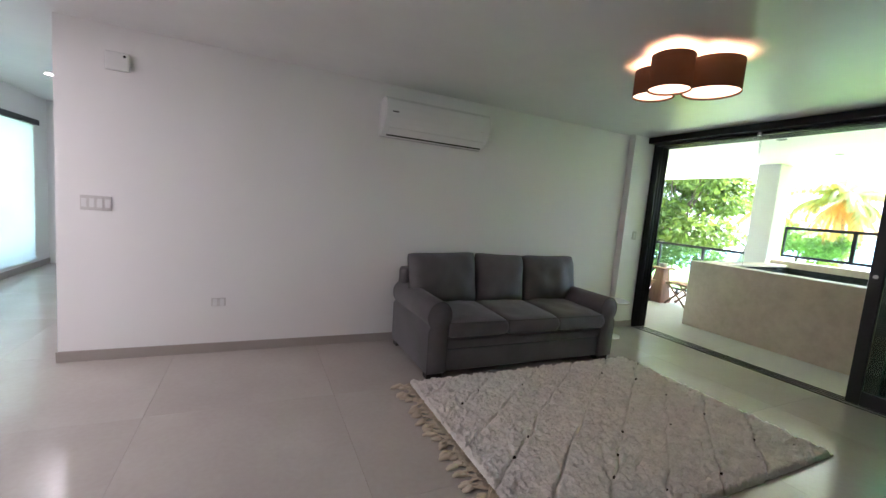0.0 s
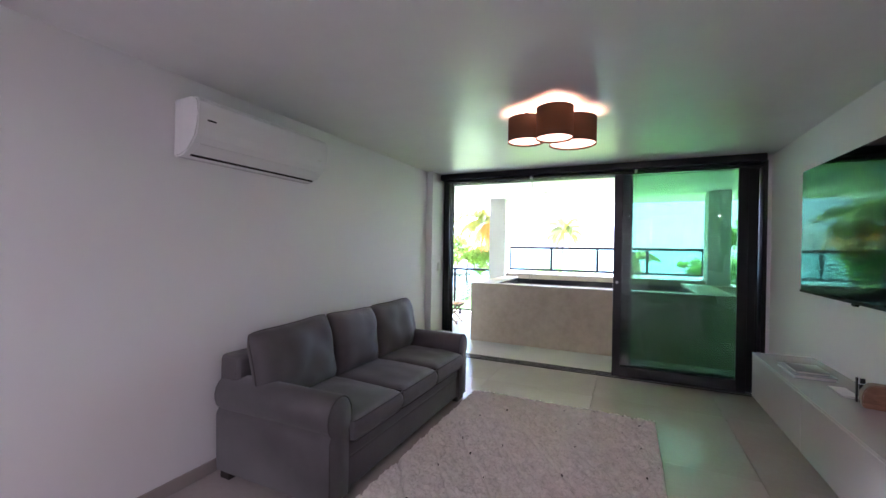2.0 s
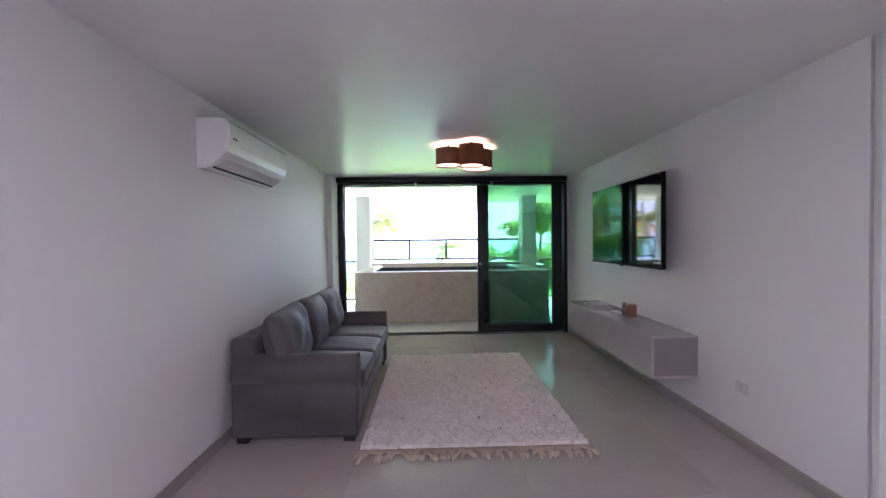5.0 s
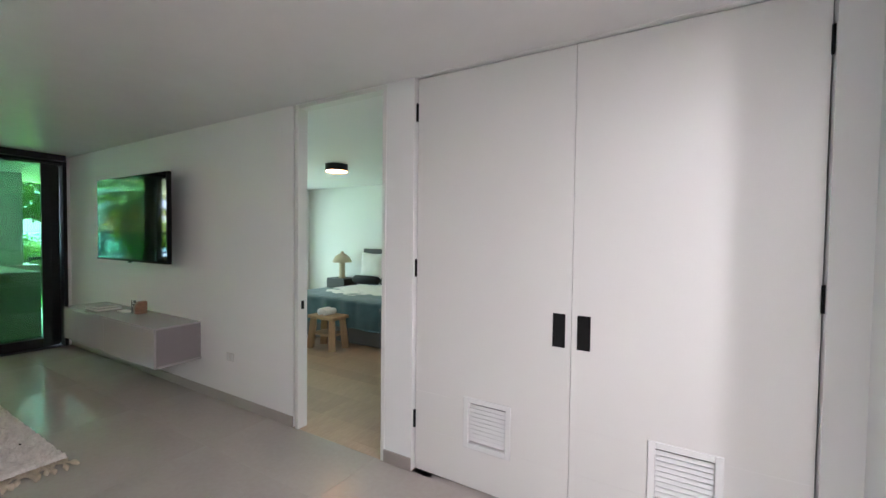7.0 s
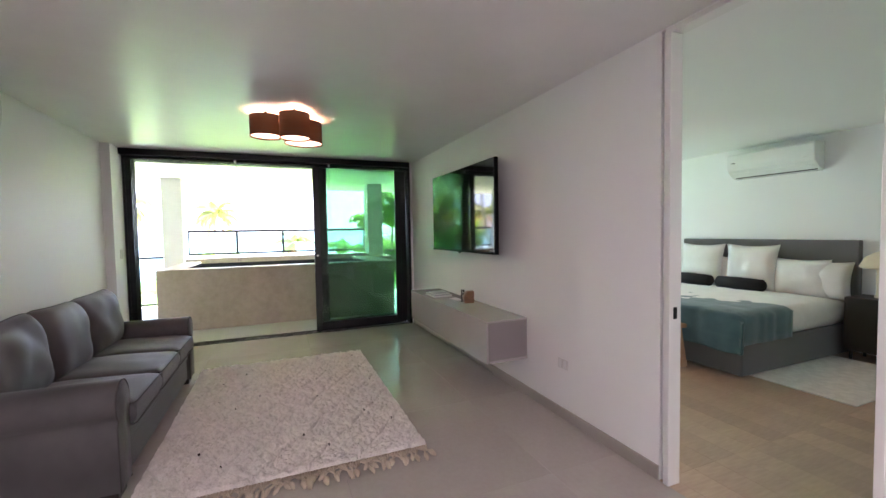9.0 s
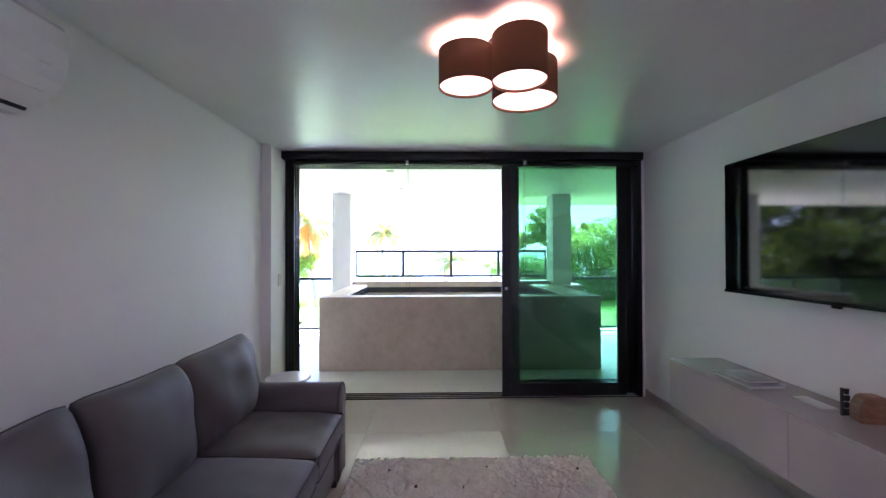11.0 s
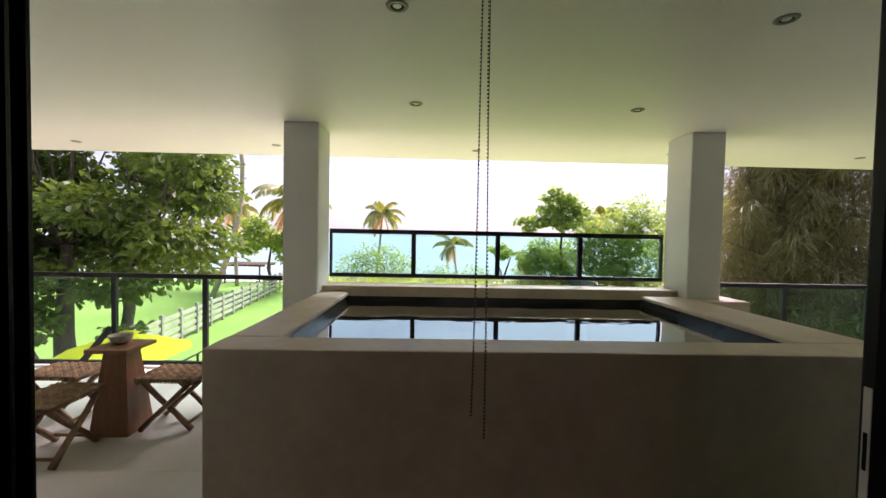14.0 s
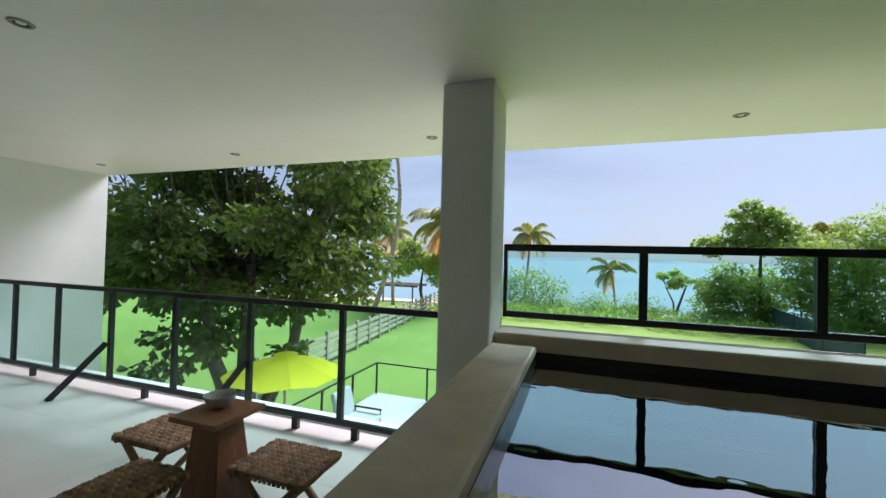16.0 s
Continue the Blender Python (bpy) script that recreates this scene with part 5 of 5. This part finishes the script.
def broad_tree(name, base, trunks, clumps, count, size, mtl, seed, label, category="tree", group="broadleaf trees"):
    t = thing(name, base, label, category, group)
    rnd = random.Random(seed)
    for k, (top, r) in enumerate(trunks):
        p0 = Vector(base) + Vector((rnd.uniform(-0.3, 0.3), rnd.uniform(-0.3, 0.3), 0)) * (k > 0)
        p1 = Vector(top)
        mid = p0.lerp(p1, 0.5) + Vector((rnd.uniform(-0.3, 0.3), rnd.uniform(-0.3, 0.3), 0))
        add("trunk", tube([p0, p0.lerp(mid, 0.5), mid, mid.lerp(p1, 0.5), p1], [r * 1.3, r, r * 0.85, r * 0.7, r * 0.5], n=9), M_BARK, t, smooth=True)
    bm = None
    tops = [Vector(tp[0]) for tp in trunks]
    for c in clumps:
        q = Vector(c[:3])
        s = min(tops, key=lambda v: (v - q).length)
        m_ = s.lerp(q, 0.5) + Vector((rnd.uniform(-0.2, 0.2), rnd.uniform(-0.2, 0.2), rnd.uniform(-0.2, 0.25)))
        bm = tube([s, m_, q], [0.045, 0.028, 0.01], n=6, bm=bm)
        for _ in range(3):
            e = q + Vector((rnd.uniform(-1, 1) * c[3], rnd.uniform(-1, 1) * c[4], rnd.uniform(-0.7, 0.7) * c[5]))
            bm = tube([m_.lerp(q, 0.6), e], [0.016, 0.005], n=5, bm=bm)
    add("limb", bm, M_BARK, t, smooth=True)
    leaves("crown", clumps, count, size, mtl, t, seed, broad=True, aspect=0.68)
    return t


def clumps_in(cx, cy, cz, rx, ry, rz, n, s, seed):
    rnd = random.Random(seed)
    out = []
    while len(out) < n:
        u, v, w = (rnd.uniform(-1, 1) for _ in range(3))
        if u * u + v * v + w * w < 1 and (cx + u * rx > 11.4 or cx > 30):
            k = rnd.uniform(0.65, 1.25)
            out.append((cx + u * rx, cy + v * ry, cz + w * rz, s * k, s * k, s * k * 0.55))
    return out


# the big almond tree left of the pool
broad_tree("almond_tree", (13.6, 11.2, G), [((14.0, 11.6, 1.2), 0.24), ((12.9, 12.0, 0.8), 0.2), ((14.6, 10.3, 1.0), 0.17)],
           [c for c in clumps_in(14.2, 11.6, 2.7, 4.3, 5.8, 2.9, 92, 0.75, 11) if c[1] > 1.2 + 0.5 * c[0] - 0.35 * (c[2] > 3.2)] + clumps_in(12.4, 11.2, -0.6, 1.6, 2.6, 0.7, 7, 0.45, 12),
           34000, 0.19, M_LEAF, 5, "large multi-trunked sea almond tree with broad dark leaves beside the terrace")
broad_tree("almond_tree", (15.0, 21.0, G), [((15.0, 21.0, 1.0), 0.25)], clumps_in(15, 20.5, 2.5, 5, 5, 3, 34, 1.3, 13), 9000, 0.4, M_LEAF, 6, "large dark broadleaf tree behind the lawn")


def palm(at, height, lean, fronds, length, seed, dry=0, label="", trunk_r=0.13, curve=0.0):
    t = thing("palm_tree", at, label, "palm tree", "coconut palms")
    rnd = random.Random(seed)
    p0, top = Vector(at), Vector(at) + Vector((lean[0], lean[1], height))
    pts = [p0.lerp(top, k / 8) + Vector((0, curve * math.sin(math.pi * k / 8), 0)) for k in range(9)]
    add("trunk", tube(pts, [trunk_r * (1.35 - 0.6 * k / 8) for k in range(9)], n=10), M_PALMBARK, t, smooth=True)
    for i in range(fronds):
        is_dry = i < dry
        yaw = 2 * math.pi * (i * 0.381 + rnd.uniform(-0.05, 0.05))
        rise = rnd.uniform(-1.15, -0.5) if is_dry else rnd.uniform(-0.35, 1.15)
        L = length * rnd.uniform(0.8, 1.1)
        d = Vector((math.cos(yaw), math.sin(yaw), 0))
        spine = []
        pos, ang = top.copy(), rise
        for k in range(13):
            spine.append(pos.copy())
            pos = pos + (d * math.cos(ang) + Vector((0, 0, 1)) * math.sin(ang)) * (L / 12)
            ang -= (0.07 + 0.018 * k) if not is_dry else 0.05
        verts, faces = [], []
        side = d.cross(Vector((0, 0, 1)))
        for k in range(1, 13):
            for sub in (0, 0.33, 0.66):
                if k == 12 and sub:
                    continue
                base = spine[k].lerp(spine[min(k + 1, 12)], sub)
                fwd = (spine[min(k + 1, 12)] - spine[k - 1]).normalized()
                ll = length * 0.27 * math.sin(math.pi * min(0.97, (k + sub) / 12.5) ** 0.8) + 0.06
                for s in (-1, 1):
                    tip = base + side * s * ll * 0.72 + fwd * ll * 0.5 + Vector((0, 0, -ll * (0.55 + rnd.uniform(0, 0.35))))
                    o = len(verts)
                    w = fwd * 0.055 * length / 2.5
                    verts += [base - w, base + w, tip.lerp(base, 0.5) + w + Vector((0, 0, ll * 0.12)), tip]
                    faces += [(o, o + 1, o + 2, o + 3)]
        b = tube(spine, [0.025 * (1 - k / 14) for k in range(13)], n=4)
        o_ = bmesh.new()
        vv = [o_.verts.new(v) for v in verts]
        for f_ in faces:
            o_.faces.new([vv[q] for q in f_])
        me_ = bpy.data.meshes.new("tmp")
        o_.to_mesh(me_)
        o_.free()
        b.from_mesh(me_)
        bpy.data.meshes.remove(me_)
        add("frond", b, M_FRONDDRY if is_dry else M_FROND, t, "dry orange hanging frond" if is_dry else "")
    bm = None
    for k in range(5):
        a = k * 1.3
        bm = join(bm, lathe([(0.0, -0.14), (0.09, -0.08), (0.1, 0), (0.08, 0.1), (0.0, 0.14)], n=8, at=tuple(top + Vector((0.2 * math.cos(a), 0.2 * math.sin(a), -0.25)))))
    add("coconuts", bm, M_FRONDDRY, t, smooth=True)


palm((37.0, 12.9, G), 7.6, (0.0, 0.9), 26, 3.7, 1, dry=11, label="coconut palm with orange dry fronds hanging under the green ones")
palm((53.0, 9.4, -3.4), 7.6, (0, -0.6), 20, 3.3, 2, dry=3, label="coconut palm standing at the shore")
palm((49.0, -0.2, -3.4), 4.0, (0, 0.5), 16, 2.6, 3, dry=2, label="short coconut palm at the shore", trunk_r=0.1)
palm((30.0, 17.0, G), 14.5, (0, -1.2), 12, 2.2, 4, dry=0, label="tall bent coconut palm with a bare curved trunk", trunk_r=0.14, curve=-1.5)
palm((40.0, 20.0, G), 7.0, (0, 0.4), 18, 2.8, 5, dry=4, label="coconut palm near the beach pergola")
palm((46.0, -15.6, G), 7.2, (0, 0.3), 20, 2.8, 6, dry=2, label="coconut palm rising over the shore shrubs")
palm((44.0, -7.3, G), 3.0, (0, 0.3), 14, 2.0, 7, dry=2, label="short coconut palm at the shore", trunk_r=0.1)

# shore trees and shrubs
broad_tree("shore_tree", (43.5, -10.4, G), [((43.5, -10.2, 3.0), 0.16)], [(43.0 + 0.3 * k % 1, y, z, s, s * 1.1, s * 0.6) for k, (y, z, s) in enumerate(((-9.3, 6.2, 0.55), (-8.7, 5.5, 0.6), (-10.4, 5.6, 0.75), (-9.8, 4.8, 0.8), (-11.2, 5.0, 0.7), (-8.3, 4.4, 0.6), (-10.8, 4.1, 0.9), (-12.0, 4.3, 0.7), (-9.2, 3.7, 0.8), (-7.4, 3.5, 0.5), (-6.5, 3.35, 0.55), (-5.8, 3.1, 0.4), (-8.2, 3.1, 0.7), (-11.8, 3.3, 0.8), (-10.2, 3.0, 0.9), (-7.0, 2.6, 0.6)))], 4200, 0.32, M_LEAF2, 22, "open-crowned sea almond tree at the shore")
broad_tree("shore_tree", (38.0, 16.0, G), [((38.0, 16.2, 0.5), 0.14)], clumps_in(38, 16.2, 1.2, 1.5, 3.4, 2.0, 16, 0.9, 23), 4200, 0.32, M_LEAF2, 24, "light green shore tree beyond the fence")
broad_tree("shore_tree", (46.0, -4.8, G), [((46.0, -5.6, -0.6), 0.12), ((46.0, -4.1, -0.9), 0.09)], clumps_in(46, -4.9, 0.1, 1.0, 1.8, 0.7, 9, 0.45, 25), 1100, 0.24, M_LEAF2, 26, "low leaning shore tree in front of the sea")


def hedge(name, x, y0, y1, z_top, depth, count, size, seed, mtl, label, z_var=0.6):
    t = thing(name, (x, (y0 + y1) / 2, G), label, "shrub", "shore shrubs")
    rnd = random.Random(seed)
    cl = []
    y = y0
    while y < y1:
        ztop = z_top + rnd.uniform(-z_var, z_var * 0.6)
        z = G + 0.4
        while z < ztop:
            cl.append((x + rnd.uniform(-depth, depth), y + rnd.uniform(-0.5, 0.5), z, 1.0, 1.1, 0.7))
            z += 0.9
        y += 0.95
    leaves("foliage", cl, count, size, mtl, t, seed)
    bm = None
    for k in range(int((y1 - y0) / 1.6)):
        yy = y0 + 1.6 * k + rnd.uniform(0, 1)
        bm = tube([(x, yy, G), (x + rnd.uniform(-0.4, 0.4), yy + rnd.uniform(-0.6, 0.6), z_top * 0.5 + G * 0.5)], [0.07, 0.03], n=5, bm=bm)
    if bm:
        add("stem", bm, M_BARK, t, smooth=True)


hedge("sea_grape_shrub", 45.0, 5.5, 11.5, -0.2, 1.0, 4500, 0.26, 31, M_LEAF2, "rounded green sea grape shrubs along the shore")
mat_ = [(random.Random(k).uniform(36, 44.5), -9 + 24 * ((k * 0.618) % 1), G + 0.2, 1.0, 1.0, 0.35 + 0.35 * ((k * 0.37) % 1)) for k in range(150)]
dm = thing("dune_shrub", (40, 3, G), "low green dune creepers and grass in front of the sea", "shrub", kind="stuff")
leaves("foliage", mat_, 15000, 0.24, M_LEAF2, dm, 77, droop=-0.3)
hedge("sea_grape_shrub", 43.0, -3.0, 5.5, -2.0, 0.8, 3000, 0.22, 32, M_LEAF2, "low green shrubs along the shore")
hedge("sea_grape_shrub", 43.5, -11.5, -6.6, 0.9, 1.5, 9000, 0.3, 36, M_LEAF2, "dense green shore thicket", z_var=0.9)
hedge("sea_grape_shrub", 41.0, -16.0, -10.5, 3.9, 1.6, 14000, 0.3, 33, M_LEAF2, "dense green shore thicket", z_var=1.4)
hedge("sea_grape_shrub", 41.0, -25.0, -16.0, 5.6, 1.6, 17000, 0.3, 37, M_LEAF2, "dense green shore thicket", z_var=1.4)
hedge("sea_grape_shrub", 34.0, -26.0, -15.5, 4.2, 1.8, 13000, 0.27, 34, M_LEAF2, "tall light green thicket", z_var=1.2)


def casuarina(x, y, h, r, count, seed):
    t = thing("casuarina_tree", (x, y, G), "tall feathery casuarina tree with drooping olive-brown needles", "tree", "casuarinas")
    rnd = random.Random(seed)
    add("trunk", tube([(x, y, G), (x + 0.2, y + 0.1, G + h * 0.4), (x - 0.1, y, G + h * 0.75), (x, y + 0.2, G + h)], [0.22, 0.17, 0.11, 0.03], n=9), M_BARK, t, smooth=True)
    bm, cl = None, []
    for k in range(46):
        z = G + h * (0.1 + 0.88 * k / 46)
        a = k * 2.4
        rr = r * (1.1 - 0.6 * k / 46) * rnd.uniform(0.5, 1.1)
        e = (x + rr * math.cos(a), y + rr * math.sin(a), z + rr * 0.25)
        bm = tube([(x, y, z - 0.2), ((x + e[0]) / 2, (y + e[1]) / 2, z + 0.15), e], [0.05, 0.03, 0.008], n=5, bm=bm)
        for f_ in (0.5, 0.8, 1.0):
            cl.append((x + (e[0] - x) * f_, y + (e[1] - y) * f_, z - 0.25, 0.5, 0.5, 0.75))
    add("limb", bm, M_BARK, t, smooth=True)
    leaves("needles", cl, int(count * 1.15), 0.48, M_PINE, t, seed, droop=1.0, aspect=0.065, outer=0.15)


for k, (x, y, h, r, n) in enumerate(((17.5, -9.4, 9.5, 3.4, 30000), (20.0, -12.5, 11.5, 3.6, 24000), (15.5, -13.0, 11.0, 3.6, 24000), (24.0, -14.8, 8.4, 3.0, 14000), (13.5, -17.5, 10.0, 3.4, 10000))):
    casuarina(x, y, h, r, n, 60 + k)
hedge("undergrowth_shrub", 15.0, -20.0, -7.0, -1.0, 2.2, 7000, 0.24, 35, M_LEAF, "dark green undergrowth below the casuarinas", z_var=0.8)


def fence():
    t = thing("paddock_fence", (30, 14.5, G), "long weathered grey rail fence running across the lawn to the beach", "fence")
    x0, x1, y0, y1 = 14.0, 44.0, 12.6, 16.2
    n = 20
    for k in range(n + 1):
        f = k / n
        x, y = x0 + (x1 - x0) * f, y0 + (y1 - y0) * f
        add("post", box(x - 0.07, x + 0.07, y - 0.07, y + 0.07, G, G + 1.45, r=0.01, seg=1), M_FENCE, t)
    d_ = Vector((x1 - x0, y1 - y0, 0)) / n
    for k in range(n):
        for z in (0.22, 0.52, 0.82, 1.12):
            b = box(0.08, d_.length - 0.08, -0.025, 0.025, z, z + 0.17)
            b.transform(Matrix.Translation((x0 + d_.x * k, y0 + d_.y * k, G)) @ Matrix.Rotation(math.atan2(d_.y, d_.x), 4, "Z"))
            add("fence_rail", b, M_FENCE, t)


fence()

um = thing("garden_umbrella", (11.95, 8.66, G), "open lime-green garden umbrella below the terrace", "garden umbrella")
R, zt, ze = 1.12, -0.45, -0.78
b = bmesh.new()
c_ = b.verts.new((11.95, 8.66, zt))
rim_ = [b.verts.new((11.95 + R * math.cos(k * math.pi / 8), 8.66 + R * math.sin(k * math.pi / 8), ze - (0.05 if k % 2 else 0))) for k in range(16)]
mid_ = [b.verts.new((11.95 + R * 0.5 * math.cos(k * math.pi / 8), 8.66 + R * 0.5 * math.sin(k * math.pi / 8), (zt + ze) / 2 + (0.0 if k % 2 else 0.02))) for k in range(16)]
for k in range(16):
    j = (k + 1) % 16
    b.faces.new((c_, mid_[k], mid_[j]))
    b.faces.new((mid_[k], rim_[k], rim_[j], mid_[j]))
add("canopy", b, M_UMB, um, "lime-green canopy")
b = bmesh.new()
c2 = b.verts.new((11.95, 8.66, zt + 0.07))
r2 = [b.verts.new((11.95 + 0.24 * math.cos(k * math.pi / 4), 8.66 + 0.24 * math.sin(k * math.pi / 4), zt + 0.005)) for k in range(8)]
for k in range(8):
    b.faces.new((c2, r2[k], r2[(k + 1) % 8]))
add("vent_cap", b, M_UMB, um)
add("pole", rod((11.95, 8.66, G), (11.95, 8.66, zt + 0.08), 0.025), M_PALMBARK, um, smooth=True)
for k in range(8):
    a = k * math.pi / 4
    add("rib", rod((11.95, 8.66, zt - 0.03), (11.95 + R * math.cos(a), 8.66 + R * math.sin(a), ze - 0.02), 0.009, n=6), M_PALMBARK, um)

dk = thing("lower_deck", (15.5, 7.4, G), "pale paved lower deck beside the lawn", "deck")
add("slab", box(9.2, 17.6, 4.0, 9.7, G - 0.1, G + 0.12, r=0.01), M_DECK, dk)
lr = thing("deck_railing", (15.5, 9.6, G), "thin dark railing round the lower deck", "railing")
for x, y in ((11.0, 9.6), (12.8, 9.6), (14.5, 9.6), (16.0, 9.6), (17.5, 9.6), (17.5, 7.8), (17.5, 6.0)):
    add("post", box(x - 0.025, x + 0.025, y - 0.025, y + 0.025, G + 0.12, G + 1.12), M_RAIL, lr)
add("top_rail", box(11.0, 17.5, 9.58, 9.62, G + 1.12, G + 1.16), M_RAIL, lr)
add("top_rail", box(17.48, 17.52, 6.0, 9.58, G + 1.12, G + 1.16), M_RAIL, lr)
lc = thing("lounge_chair", (14.6, 8.5, G + 0.12), "pale grey cushioned outdoor lounge chair on the lower deck", "outdoor chair")
add("seat", box(14.2, 15.0, 8.1, 8.9, G + 0.42, G + 0.58, r=0.05), M_CUSHION, lc)
bkp = box(-0.4, 0.4, -0.07, 0.07, -0.1, 0.6, r=0.05)
bkp.transform(Matrix.Translation((14.6, 8.95, G + 0.62)) @ Matrix.Rotation(radians(-15), 4, "X"))
add("backrest", bkp, M_CUSHION, lc)
for sx in (-0.38, 0.38):
    add("armrest", box(14.6 + sx - 0.03, 14.6 + sx + 0.03, 8.1, 8.9, G + 0.66, G + 0.70, r=0.01), M_RAIL, lc)
    for yy in (8.13, 8.87):
        add("leg", rod((14.6 + sx, yy, G + 0.12), (14.6 + sx, yy, G + 0.66), 0.015), M_RAIL, lc)

pg = thing("beach_pergola", (43.0, 19.0, G), "dark wooden beach pergola by the water", "pergola")
for x in (41.8, 44.2):
    for y in (18.8, 22.0):
        add("post", box(x - 0.06, x + 0.06, y - 0.06, y + 0.06, G - 0.1, G + 1.6), M_BARK, pg)
    add("beam", box(x - 0.08, x + 0.08, 18.3, 22.5, G + 1.6, G + 1.75), M_BARK, pg)
for k in range(12):
    y = 18.4 + k * 0.36
    add("rafter", box(41.3, 44.7, y - 0.04, y + 0.04, G + 1.75, G + 1.85), M_BARK, pg)

nf = thing("net_fence", (38, -10, G), "sloping dark green net fence on posts at the lawn's edge", "fence")
for k, (x, y) in enumerate(((46, -10.9), (41.5, -10.3), (37, -9.7), (32.5, -9.1), (28, -8.5))):
    add("post", rod((x, y, G), (x, y, G + 1.7), 0.04), M_RAIL, nf)
b = bmesh.new()
q = [b.verts.new(c) for c in ((46, -10.9, G), (28, -8.5, G), (28, -8.5, G + 1.55), (46, -10.9, G + 1.55))]
b.faces.new(q)
bmesh.ops.solidify(b, geom=b.faces[:], thickness=0.02)
add("net", b, M_NET, nf)

# ---- floor pieces ----
def tiles(name, owner, x0, x1, y0, y1, px, py, w, d, mtl, keep=lambda a, b, c, e: True, gap=0.0015):
    shared = {}
    i0, i1 = math.floor((x0 - px) / w), math.ceil((x1 - px) / w)
    j0, j1 = math.floor((y0 - py) / d), math.ceil((y1 - py) / d)
    for i in range(i0, i1):
        for j in range(j0, j1):
            a, b_ = max(x0, px + i * w), min(x1, px + (i + 1) * w)
            c, e = max(y0, py + j * d), min(y1, py + (j + 1) * d)
            if b_ - a < 0.01 or e - c < 0.01 or not keep(a, b_, c, e):
                continue
            key = (round(b_ - a, 3), round(e - c, 3))
            if key not in shared:
                bm = box(gap / 2, b_ - a - gap / 2, gap / 2, e - c - gap / 2, -0.006, 0.0)
                bmesh.ops.delete(bm, geom=[f for f in bm.faces if f.normal.z < -0.5], context="FACES_ONLY")
                o = part(name, bm, mtl, owner)
                shared[key] = o.data
            else:
                o = new(name, shared[key])
                o.parent = owner
            o.location = (a, c, 0)


tiles("tile", bpy.data.objects["floor"], -5.25, 4.93, YS, 8.75, -0.68, 4.05 - 4.8, 1.2, 1.2, M_TILE)
tiles("tile", bpy.data.objects["terrace_floor"], 5.11, 8.62, -6.0, 10.4, 5.11 + 0.3, 4.05 - 9.6, 1.2, 1.2, M_TILE_OUT)
tiles("plank", bpy.data.objects["floor_bedroom"], -1.0, 4.95, -4.4, YS, -1.0, -4.4, 1.2, 0.2, M_OAK_TILE)
